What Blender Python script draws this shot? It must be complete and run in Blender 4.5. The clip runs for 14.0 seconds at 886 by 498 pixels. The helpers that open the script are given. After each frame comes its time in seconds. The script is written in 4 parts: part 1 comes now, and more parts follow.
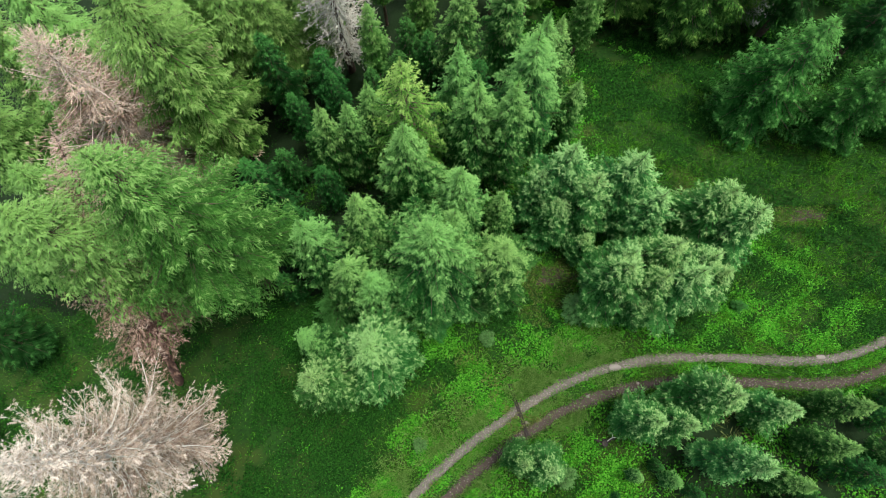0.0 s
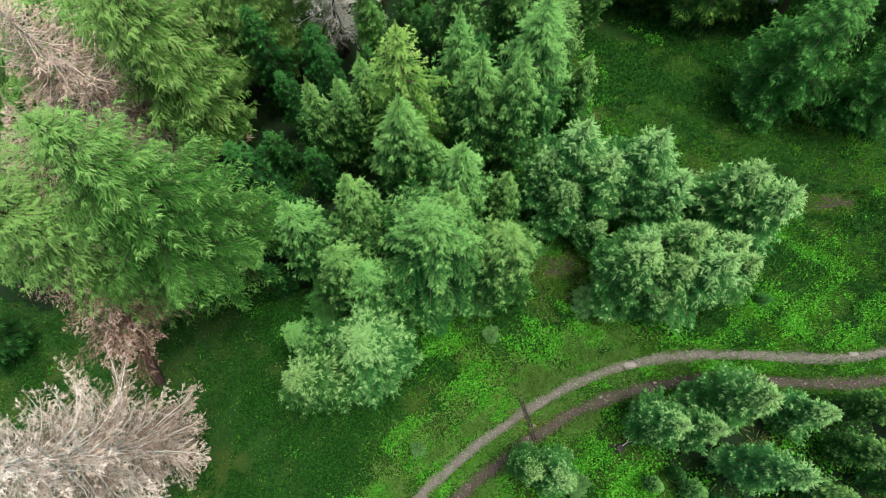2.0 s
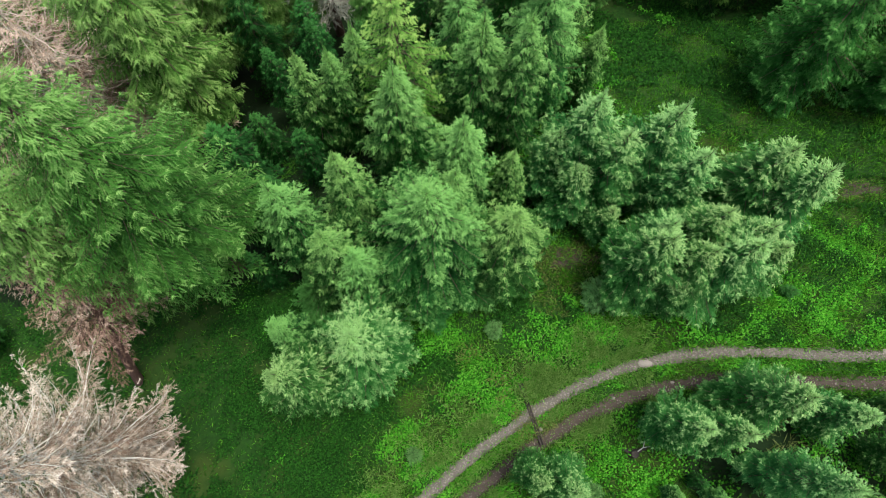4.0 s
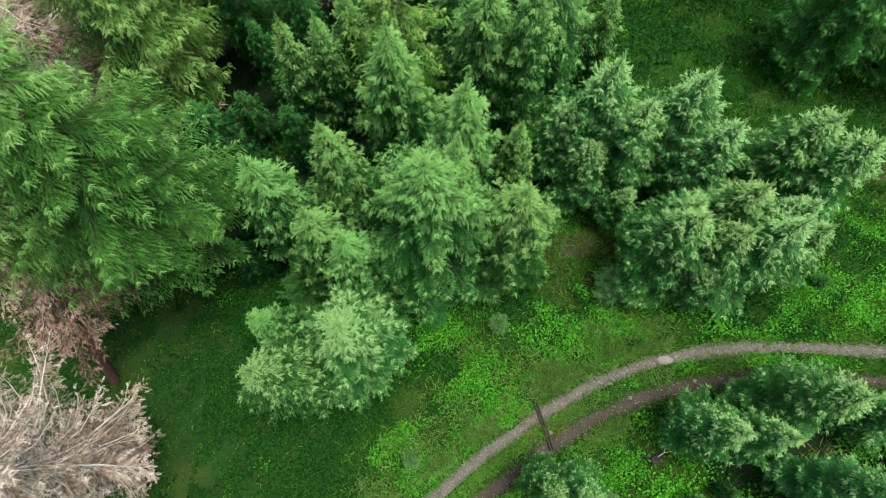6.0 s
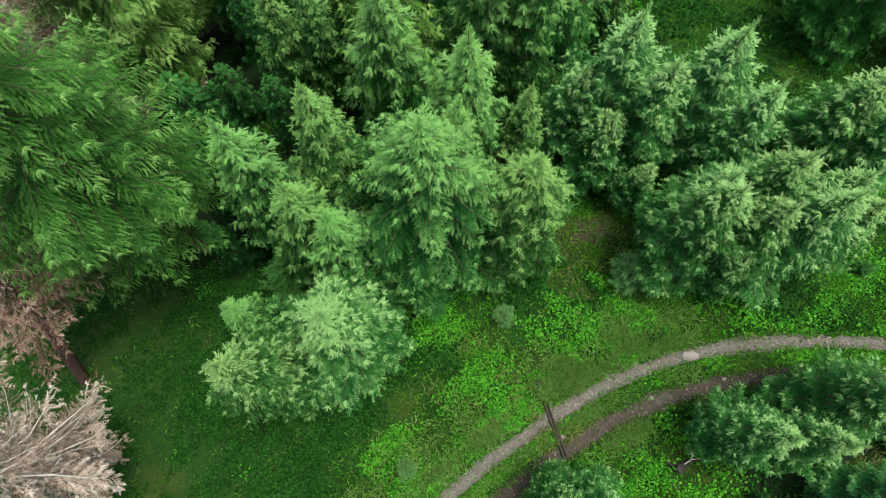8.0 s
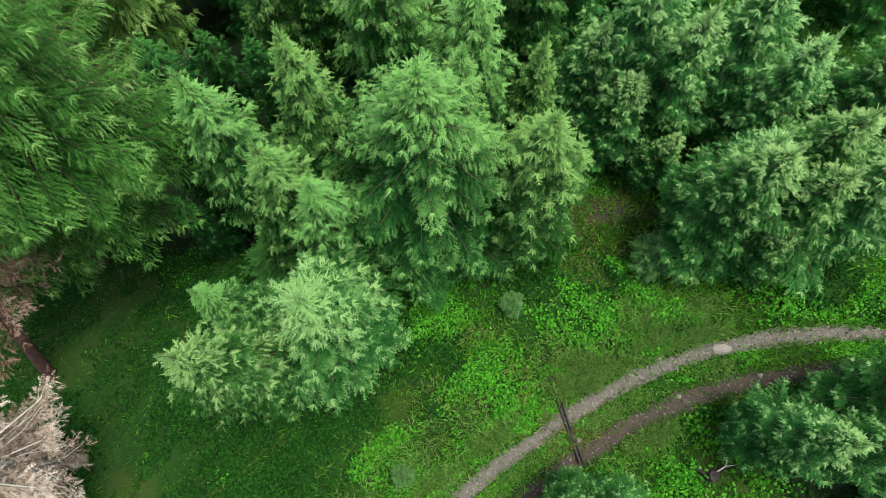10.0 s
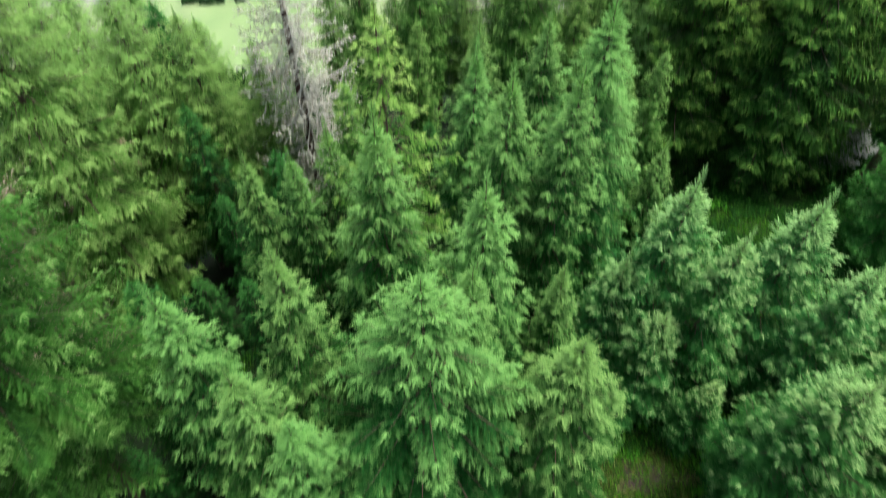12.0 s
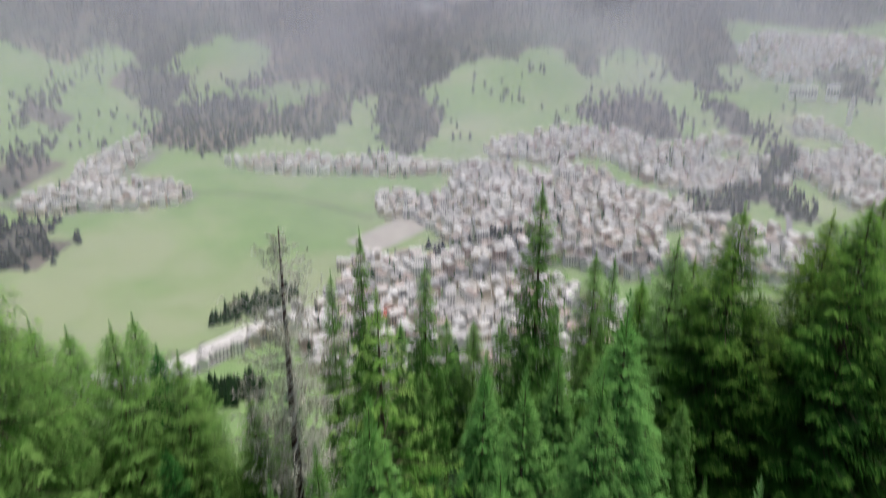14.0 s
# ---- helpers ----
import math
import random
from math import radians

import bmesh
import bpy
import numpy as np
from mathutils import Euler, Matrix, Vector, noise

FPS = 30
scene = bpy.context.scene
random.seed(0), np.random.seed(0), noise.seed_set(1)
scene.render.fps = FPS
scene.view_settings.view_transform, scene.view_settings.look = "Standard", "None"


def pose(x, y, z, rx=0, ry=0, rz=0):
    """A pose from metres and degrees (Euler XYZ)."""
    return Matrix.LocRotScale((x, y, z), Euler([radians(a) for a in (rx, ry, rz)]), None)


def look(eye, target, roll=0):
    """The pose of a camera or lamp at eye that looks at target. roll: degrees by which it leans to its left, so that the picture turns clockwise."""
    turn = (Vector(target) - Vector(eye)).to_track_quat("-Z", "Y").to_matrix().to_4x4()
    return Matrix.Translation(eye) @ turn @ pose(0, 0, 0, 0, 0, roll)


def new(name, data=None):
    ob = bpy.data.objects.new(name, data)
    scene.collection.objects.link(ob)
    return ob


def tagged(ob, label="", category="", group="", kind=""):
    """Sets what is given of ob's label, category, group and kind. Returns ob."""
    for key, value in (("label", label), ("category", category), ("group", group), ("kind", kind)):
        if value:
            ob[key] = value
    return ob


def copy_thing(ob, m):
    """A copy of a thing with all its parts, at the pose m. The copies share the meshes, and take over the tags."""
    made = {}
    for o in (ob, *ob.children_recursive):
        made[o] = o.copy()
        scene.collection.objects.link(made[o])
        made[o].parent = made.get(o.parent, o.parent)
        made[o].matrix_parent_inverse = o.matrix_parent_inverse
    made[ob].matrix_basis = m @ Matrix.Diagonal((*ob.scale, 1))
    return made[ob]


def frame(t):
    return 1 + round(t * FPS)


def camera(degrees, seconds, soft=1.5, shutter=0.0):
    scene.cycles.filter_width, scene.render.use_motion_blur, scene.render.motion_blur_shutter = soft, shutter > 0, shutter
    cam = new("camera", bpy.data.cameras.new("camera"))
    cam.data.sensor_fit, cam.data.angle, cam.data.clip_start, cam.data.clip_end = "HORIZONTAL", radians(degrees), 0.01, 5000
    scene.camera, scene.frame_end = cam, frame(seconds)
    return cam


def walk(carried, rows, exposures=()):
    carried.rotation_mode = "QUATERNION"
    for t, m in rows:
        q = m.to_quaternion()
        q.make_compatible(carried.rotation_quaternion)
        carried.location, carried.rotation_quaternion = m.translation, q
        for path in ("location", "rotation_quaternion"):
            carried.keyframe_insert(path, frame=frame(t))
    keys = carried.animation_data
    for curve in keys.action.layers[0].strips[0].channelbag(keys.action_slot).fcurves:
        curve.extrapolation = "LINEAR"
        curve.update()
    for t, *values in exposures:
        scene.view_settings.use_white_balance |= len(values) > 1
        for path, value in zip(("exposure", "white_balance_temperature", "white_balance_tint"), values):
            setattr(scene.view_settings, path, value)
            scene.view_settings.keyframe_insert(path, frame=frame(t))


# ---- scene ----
cam = camera(64.6, 14.0, 0.8, 0.85)
METRES, EYE, TILT, LEAN, TURN = 26.0, 47.6, -77.7, 0.0, 0.0
ROWS = [
    (0.0, 0.0, 0.0, 0.0, 0.0, 0.0, -0.0),
    (0.5, -0.0005, 0.0369, -0.0082, -0.01, -0.0, 0.0),
    (1.0, -0.0013, 0.0736, -0.0158, -0.02, 0.0, -0.01),
    (1.5, -0.0013, 0.1102, -0.0225, -0.04, -0.01, -0.02),
    (2.0, -0.0011, 0.1458, -0.0288, -0.04, -0.02, -0.02),
    (2.5, -0.0006, 0.1799, -0.0339, -0.05, -0.05, -0.03),
    (3.0, 0.0002, 0.2134, -0.0391, -0.06, -0.06, -0.03),
    (5.5, 0.0012, 0.3814, -0.0809, -0.08, 0.12, -0.01),
    (6.0, 0.0012, 0.4165, -0.0874, -0.09, 0.12, 0.01),
    (6.5, 0.001, 0.4523, -0.0942, -0.11, 0.14, 0.04),
    (7.0, 0.0011, 0.4894, -0.1017, -0.13, 0.14, 0.08),
    (7.5, 0.0016, 0.5259, -0.1099, -0.12, 0.15, 0.07),
    (8.0, 0.0026, 0.5625, -0.118, -0.1, 0.15, 0.06),
    (8.5, 0.0036, 0.5964, -0.1269, -0.08, 0.15, 0.05),
    (10.4, 0.0012, 0.7284, -0.1556, -0.06, 0.12, -0.1),
    (10.8, 0.0004, 0.756, -0.1614, -0.05, 2.6, -0.28),
    (11.0, 0.0001, 0.7696, -0.1643, -0.03, 5.94, -0.37),
    (11.5, -0.0002, 0.8022, -0.1704, 0.12, 14.94, -0.6),
    (12.0, -0.0006, 0.8362, -0.1781, 0.15, 22.83, -0.82),
    (12.5, -0.0001, 0.8687, -0.1857, 0.2, 29.61, -0.97),
    (13.0, -0.0007, 0.9058, -0.1938, 0.26, 36.8, -1.14),
    (13.5, -0.0, 0.941, -0.202, 0.31, 45.17, -1.31),
    (14.0, 0.0012, 0.9764, -0.2127, 0.34, 55.3, -1.43),
]
EXPOSURES = [(0.0, 0.46), (10.5, 0.46), (12, 0.54), (13, 0.34), (13.5, 0.0), (14.0, -0.44)]
walk(cam, [(t, pose(0, 0, EYE, TILT, LEAN, TURN) @ pose(METRES * x, METRES * y, METRES * z, 90 + pitch, roll, yaw)) for t, x, y, z, yaw, pitch, roll in ROWS], EXPOSURES)

# ---- light: an overcast summer sky ----
world = bpy.data.worlds.new("sky")
scene.world = world
world.use_nodes = True
wn = world.node_tree
sky = wn.nodes.new("ShaderNodeTexSky")
sky.sky_type = "NISHITA"
sky.sun_disc = False
sky.sun_elevation = radians(77)
sky.sun_rotation = radians(73)
sky.air_density, sky.dust_density, sky.ozone_density = 1.0, 6.0, 0.6
wn.nodes["Background"].inputs["Strength"].default_value = 0.15
wn.links.new(sky.outputs["Color"], wn.nodes["Background"].inputs["Color"])

sun = new("sun", bpy.data.lights.new("sun", "SUN"))
sun.data.energy = 2.1
sun.data.angle = radians(15)
sun.data.color = (1.0, 0.96, 0.9)
sun.matrix_world = look((13, 4, 60), (0, 0, 0))

# ---- materials ----
def material(name, rough=0.8):
    mat = bpy.data.materials.new(name)
    mat.use_nodes = True
    nt = mat.node_tree
    bsdf = nt.nodes["Principled BSDF"]
    bsdf.inputs["Roughness"].default_value = rough
    bsdf.inputs["Specular IOR Level"].default_value = 0.25
    return mat, nt, bsdf


def ramp(nt, source, stops):
    node = nt.nodes.new("ShaderNodeValToRGB")
    node.color_ramp.elements[0].position, node.color_ramp.elements[0].color = stops[0][0], (*stops[0][1], 1)
    node.color_ramp.elements[1].position, node.color_ramp.elements[1].color = stops[-1][0], (*stops[-1][1], 1)
    for p, c in stops[1:-1]:
        node.color_ramp.elements.new(p).color = (*c, 1)
    nt.links.new(source, node.inputs["Fac"])
    return node.outputs["Color"]


def noise_tex(nt, scale, detail=4.0, rough=0.6, stretch=None):
    tc = nt.nodes.new("ShaderNodeTexCoord")
    tex = nt.nodes.new("ShaderNodeTexNoise")
    tex.inputs["Scale"].default_value = scale
    tex.inputs["Detail"].default_value = detail
    tex.inputs["Roughness"].default_value = rough
    if stretch:
        mp = nt.nodes.new("ShaderNodeMapping")
        mp.inputs["Scale"].default_value = stretch
        nt.links.new(tc.outputs["Object"], mp.inputs["Vector"])
        nt.links.new(mp.outputs["Vector"], tex.inputs["Vector"])
    else:
        nt.links.new(tc.outputs["Object"], tex.inputs["Vector"])
    return tex.outputs["Fac"]


def mix(nt, fac, a, b, mode="MIX"):
    node = nt.nodes.new("ShaderNodeMix")
    node.data_type, node.blend_type = "RGBA", mode
    for value, socket in ((fac, node.inputs[0]), (a, node.inputs[6]), (b, node.inputs[7])):
        if hasattr(value, "is_linked"):
            nt.links.new(value, socket)
        elif isinstance(value, (int, float)):
            socket.default_value = value
        else:
            socket.default_value = (*value, 1)
    return node.outputs[2]


def bump(nt, bsdf, height, strength, distance):
    node = nt.nodes.new("ShaderNodeBump")
    node.inputs["Strength"].default_value = strength
    node.inputs["Distance"].default_value = distance
    nt.links.new(height, node.inputs["Height"])
    nt.links.new(node.outputs["Normal"], bsdf.inputs["Normal"])


def foliage(name, dark, mid, light, translucent=0.35):
    """Needles or leaves: colour varies from tuft to tuft and from tree to tree."""
    mat, nt, bsdf = material(name, 0.6)
    geo = nt.nodes.new("ShaderNodeNewGeometry")
    dark, light = tuple(c * 0.9 for c in dark), tuple(min(c, 0.85) for c in light)
    col = ramp(nt, geo.outputs["Random Per Island"], [(0.0, dark), (0.5, mid), (1.0, light)])
    bsdf.inputs["Specular IOR Level"].default_value = 0.12
    info = nt.nodes.new("ShaderNodeObjectInfo")
    hue = nt.nodes.new("ShaderNodeHueSaturation")
    rng = nt.nodes.new("ShaderNodeMapRange")
    rng.inputs["To Min"].default_value, rng.inputs["To Max"].default_value = 0.484, 0.503
    val = nt.nodes.new("ShaderNodeMapRange")
    val.inputs["To Min"].default_value, val.inputs["To Max"].default_value = 0.85, 1.18
    patch = noise_tex(nt, 0.9, 2.0)
    nt.links.new(info.outputs["Random"], rng.inputs["Value"])
    nt.links.new(patch, val.inputs["Value"])
    nt.links.new(rng.outputs["Result"], hue.inputs["Hue"])
    nt.links.new(val.outputs["Result"], hue.inputs["Value"])
    nt.links.new(col, hue.inputs["Color"])
    nt.links.new(hue.outputs["Color"], bsdf.inputs["Base Color"])
    tr = nt.nodes.new("ShaderNodeBsdfTranslucent")
    nt.links.new(hue.outputs["Color"], tr.inputs["Color"])
    mx = nt.nodes.new("ShaderNodeMixShader")
    mx.inputs["Fac"].default_value = translucent
    nt.links.new(bsdf.outputs["BSDF"], mx.inputs[1])
    nt.links.new(tr.outputs["BSDF"], mx.inputs[2])
    nt.links.new(mx.outputs["Shader"], nt.nodes["Material Output"].inputs["Surface"])
    return mat


def needles(name, old, mid, young, translucent=0.38):
    """Conifer needles: deep green on old wood, paler towards the young shoots; the value stored in the crown also holds
    painted light, bright treetop and dark lower boughs.
    """
    mat, nt, bsdf = material(name, 0.62)
    bsdf.inputs["Specular IOR Level"].default_value = 0.1
    age_light = nt.nodes.new("ShaderNodeAttribute")
    age_light.attribute_name = "age_light"
    geo = nt.nodes.new("ShaderNodeNewGeometry")
    info = nt.nodes.new("ShaderNodeObjectInfo")
    total = age_light.outputs["Fac"]
    for source, spread, middle in ((geo.outputs["Random Per Island"], 0.16, 0.5), (noise_tex(nt, 1.1, 3.0), 0.5, 0.5), (info.outputs["Random"], 0.16, 0.5)):
        add = nt.nodes.new("ShaderNodeMath")
        add.operation = "MULTIPLY_ADD"
        add.inputs[1].default_value = spread
        off = nt.nodes.new("ShaderNodeMath")
        off.operation = "SUBTRACT"
        off.inputs[1].default_value = middle
        nt.links.new(source, off.inputs[0])
        nt.links.new(off.outputs["Value"], add.inputs[0])
        nt.links.new(total, add.inputs[2])
        total = add.outputs["Value"]
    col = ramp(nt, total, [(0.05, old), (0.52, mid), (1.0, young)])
    hue = nt.nodes.new("ShaderNodeHueSaturation")
    turn = nt.nodes.new("ShaderNodeMapRange")
    turn.inputs["To Min"].default_value, turn.inputs["To Max"].default_value = 0.486, 0.508
    nt.links.new(info.outputs["Random"], turn.inputs["Value"])
    nt.links.new(turn.outputs["Result"], hue.inputs["Hue"])
    nt.links.new(col, hue.inputs["Color"])
    nt.links.new(hue.outputs["Color"], bsdf.inputs["Base Color"])
    tr = nt.nodes.new("ShaderNodeBsdfTranslucent")
    nt.links.new(hue.outputs["Color"], tr.inputs["Color"])
    mx = nt.nodes.new("ShaderNodeMixShader")
    mx.inputs["Fac"].default_value = translucent
    nt.links.new(bsdf.outputs["BSDF"], mx.inputs[1])
    nt.links.new(tr.outputs["BSDF"], mx.inputs[2])
    nt.links.new(mx.outputs["Shader"], nt.nodes["Material Output"].inputs["Surface"])
    return mat


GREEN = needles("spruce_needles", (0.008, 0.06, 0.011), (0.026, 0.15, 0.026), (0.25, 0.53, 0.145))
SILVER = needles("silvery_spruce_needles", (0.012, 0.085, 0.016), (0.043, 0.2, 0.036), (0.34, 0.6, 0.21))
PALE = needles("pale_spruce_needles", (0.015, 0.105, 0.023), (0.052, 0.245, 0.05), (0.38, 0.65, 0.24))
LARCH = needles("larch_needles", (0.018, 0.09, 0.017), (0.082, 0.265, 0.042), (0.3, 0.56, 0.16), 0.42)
# darker copy of the larch needles, with the forest edge's shade painted in
SHADED_LARCH = needles("shaded_larch_needles", (0.009, 0.045, 0.011), (0.066, 0.2, 0.03), (0.25, 0.46, 0.085), 0.42)
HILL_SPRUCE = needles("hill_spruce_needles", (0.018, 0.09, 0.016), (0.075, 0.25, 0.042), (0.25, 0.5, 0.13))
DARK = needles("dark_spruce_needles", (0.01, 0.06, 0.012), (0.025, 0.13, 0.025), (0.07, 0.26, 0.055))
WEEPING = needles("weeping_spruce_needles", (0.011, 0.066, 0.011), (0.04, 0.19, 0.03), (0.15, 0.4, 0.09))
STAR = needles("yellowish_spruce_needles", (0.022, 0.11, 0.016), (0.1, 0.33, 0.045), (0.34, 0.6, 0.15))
DEAD = needles("dead_beige_twigs", (0.15, 0.095, 0.065), (0.48, 0.4, 0.315), (0.8, 0.74, 0.64), 0.06)
WITHERED = needles("withered_brown_twigs", (0.12, 0.07, 0.05), (0.36, 0.25, 0.19), (0.58, 0.47, 0.38), 0.06)
GREYGREEN = needles("greygreen_needles", (0.014, 0.075, 0.017), (0.042, 0.165, 0.038), (0.15, 0.36, 0.11))
WILLOW = needles("grey_willow_leaves", (0.05, 0.1, 0.05), (0.22, 0.28, 0.23), (0.4, 0.45, 0.4), 0.25)
GREY_TWIG = foliage("grey_lichen_twigs", (0.2, 0.18, 0.13), (0.36, 0.34, 0.26), (0.55, 0.54, 0.44), 0.05)
LICHEN_TWIG = foliage("lichen_covered_twigs", (0.4, 0.43, 0.34), (0.56, 0.59, 0.49), (0.7, 0.73, 0.64), 0.05)
LEAF = foliage("herb_leaves", (0.024, 0.15, 0.009), (0.064, 0.31, 0.015), (0.155, 0.5, 0.042))
BLADE = foliage("grass_blades", (0.03, 0.15, 0.008), (0.068, 0.285, 0.016), (0.16, 0.44, 0.04))
LEAF_DEEP_SHADED = foliage("deep_and_shaded_herb_leaves", (0.006, 0.04, 0.004), (0.014, 0.08, 0.007), (0.034, 0.145, 0.014))
PALE_BLADE = foliage("pale_roadside_grass", (0.08, 0.21, 0.03), (0.15, 0.33, 0.065), (0.26, 0.45, 0.13), 0.35)
STRAW = foliage("dry_grass", (0.09, 0.145, 0.028), (0.145, 0.2, 0.05), (0.24, 0.28, 0.1), 0.2)
# blue-grey haze of the distance is painted into this forest colour
HAZED_WOOD = foliage("hazed_far_forest", (0.022, 0.034, 0.045), (0.042, 0.056, 0.066), (0.09, 0.1, 0.1), 0.1)

SLOPE_WOOD = foliage("slope_forest", (0.01, 0.05, 0.01), (0.018, 0.08, 0.016), (0.03, 0.115, 0.024))


def bark_material(name, dark, light):
    mat, nt, bsdf = material(name, 0.9)
    f = noise_tex(nt, 6.0, 6.0, 0.7, (1, 1, 0.25))
    nt.links.new(ramp(nt, f, [(0.3, dark), (0.7, light)]), bsdf.inputs["Base Color"])
    bump(nt, bsdf, f, 0.6, 0.03)
    return mat


BARK = bark_material("conifer_bark", (0.06, 0.042, 0.03), (0.17, 0.125, 0.095))
DEAD_BARK = bark_material("weathered_dead_wood", (0.32, 0.27, 0.22), (0.62, 0.55, 0.47))
BLEACHED = bark_material("bleached_dead_limbs", (0.5, 0.42, 0.34), (0.8, 0.71, 0.6))
LICHEN = bark_material("lichen_grey_limbs", (0.36, 0.37, 0.32), (0.68, 0.69, 0.62))
BROWN_BARK = bark_material("reddish_bark", (0.05, 0.028, 0.022), (0.13, 0.08, 0.065))


def ground_material(name, stops, small, large, tint, relief=0.08):
    mat, nt, bsdf = material(name, 0.95)
    fine = noise_tex(nt, small, 8.0, 0.7)
    broad = noise_tex(nt, large, 4.0, 0.6)
    col = ramp(nt, fine, stops)
    fac = nt.nodes.new("ShaderNodeMapRange")
    fac.inputs["From Min"].default_value, fac.inputs["From Max"].default_value = 0.45, 0.65
    nt.links.new(broad, fac.inputs["Value"])
    nt.links.new(mix(nt, fac.outputs["Result"], col, tint), bsdf.inputs["Base Color"])
    bump(nt, bsdf, fine, 0.7, relief)
    return mat


TURF = ground_material("hillside_turf", [(0.3, (0.007, 0.032, 0.004)), (0.55, (0.014, 0.064, 0.006)), (0.75, (0.036, 0.12, 0.011))], 4.0, 0.25, (0.034, 0.068, 0.01))
# near-black green: the shade under the stands, painted as ground colour
SHADED_FLOOR = ground_material("shaded_forest_floor", [(0.3, (0.005, 0.015, 0.004)), (0.55, (0.009, 0.028, 0.006)), (0.75, (0.018, 0.045, 0.01))], 5.0, 0.4, (0.008, 0.024, 0.006))
# meadow green made paler, with the valley haze painted in
HAZED_MEADOW = ground_material("hazed_valley_meadow", [(0.3, (0.215, 0.345, 0.14)), (0.7, (0.275, 0.405, 0.18))], 0.02, 0.006, (0.35, 0.415, 0.25), 0.3)
TOWN_GROUND = ground_material("town_ground", [(0.3, (0.26, 0.26, 0.26)), (0.5, (0.16, 0.24, 0.1)), (0.7, (0.42, 0.41, 0.4))], 0.05, 0.015, (0.33, 0.33, 0.32), 0.3)
# hill ground greyed by haze put into its colour
HAZED_HILL_GROUND = ground_material("hazed_hill_ground", [(0.35, (0.09, 0.1, 0.1)), (0.65, (0.15, 0.15, 0.14))], 0.01, 0.004, (0.26, 0.21, 0.18), 0.5)


def gravel_material(name, dark, light, chips):
    mat, nt, bsdf = material(name, 0.95)
    fine = noise_tex(nt, 22.0, 8.0, 0.75)
    broad = noise_tex(nt, 1.3, 4.0, 0.6)
    col = mix(nt, broad, ramp(nt, fine, [(0.3, dark), (0.6, light), (0.74, chips)]), dark, "MIX")
    nt.links.new(col, bsdf.inputs["Base Color"])
    bump(nt, bsdf, fine, 0.8, 0.02)
    return mat


GRAVEL = gravel_material("grey_gravel", (0.085, 0.08, 0.064), (0.19, 0.185, 0.16), (0.46, 0.45, 0.42))
EARTH = gravel_material("brown_earth", (0.045, 0.037, 0.03), (0.092, 0.076, 0.062), (0.2, 0.18, 0.155))
STONE = gravel_material("pale_stone", (0.2, 0.19, 0.17), (0.32, 0.3, 0.27), (0.45, 0.43, 0.4))


def plain(name, base, rough=0.8, scale=3.0):
    mat, nt, bsdf = material(name, rough)
    f = noise_tex(nt, scale, 5.0)
    nt.links.new(ramp(nt, f, [(0.3, tuple(c * 0.82 for c in base)), (0.7, tuple(min(c * 1.1, 0.95) for c in base))]), bsdf.inputs["Base Color"])
    return mat


WALL_MATS = [plain("white_plaster", (0.85, 0.84, 0.81), 0.8, 0.3), plain("cream_plaster", (0.68, 0.6, 0.48), 0.8, 0.3), plain("rose_plaster", (0.6, 0.45, 0.4), 0.8, 0.3)]
ROOF_MATS = [plain("grey_slate_roof", (0.56, 0.55, 0.55), 0.7, 0.4), plain("brown_tile_roof", (0.52, 0.42, 0.38), 0.7, 0.4), plain("light_metal_roof", (0.78, 0.77, 0.76), 0.5, 0.4), plain("red_tile_roof", (0.5, 0.14, 0.1), 0.7, 0.4)]
PALE_LOT = plain("pale_gravel_lot", (0.5, 0.48, 0.45), 0.9, 0.05)
ASPHALT = plain("asphalt", (0.3, 0.3, 0.31), 0.9, 0.2)
WINDOW = plain("dark_window", (0.06, 0.07, 0.09), 0.2, 0.5)
WEATHERED = plain("weathered_wood", (0.045, 0.04, 0.036), 0.85, 9.0)


# ---- mesh helpers ----
rng = np.random.default_rng(7)


def mesh_of(name, verts, faces, mats, index=None, smooth=False):
    """A mesh from numpy vertices and quads or triangles, all with the same number of corners."""
    verts, faces = np.asarray(verts, np.float32), np.asarray(faces, np.int32)
    me = bpy.data.meshes.new(name)
    n, k = faces.shape
    me.vertices.add(len(verts))
    me.vertices.foreach_set("co", verts.ravel())
    me.loops.add(n * k)
    me.loops.foreach_set("vertex_index", faces.ravel())
    me.polygons.add(n)
    me.polygons.foreach_set("loop_start", np.arange(0, n * k, k, dtype=np.int32))
    for m in mats:
        me.materials.append(m)
    if index is not None:
        me.polygons.foreach_set("material_index", np.asarray(index, np.int32))
    me.polygons.foreach_set("use_smooth", np.full(n, smooth))
    me.update(calc_edges=True)
    return me


def part(name, me, parent=None, label=""):
    ob = new(name, me)
    if parent:
        ob.parent = parent
    if label:
        ob["label"] = label
    return ob


def norm(v):
    return v / np.maximum(np.linalg.norm(v, axis=-1, keepdims=True), 1e-9)


def tufts(p, d, length, width, up=None):
    """Small folded needle sprays: base, two flanks and tip; one quad each."""
    d = norm(d)
    ref = np.tile(np.array([0.0, 0.0, 1.0]), (len(p), 1)) + rng.normal(0, 0.35, (len(p), 3)) if up is None else up
    side = norm(np.cross(d, ref))
    nrm = np.cross(side, d)
    L, W = length[:, None], width[:, None]
    mid = p + d * L * 0.55 - nrm * W * 0.5
    quad = np.stack([p, mid + side * W, p + d * L, mid - side * W], 1)
    return quad.reshape(-1, 3)


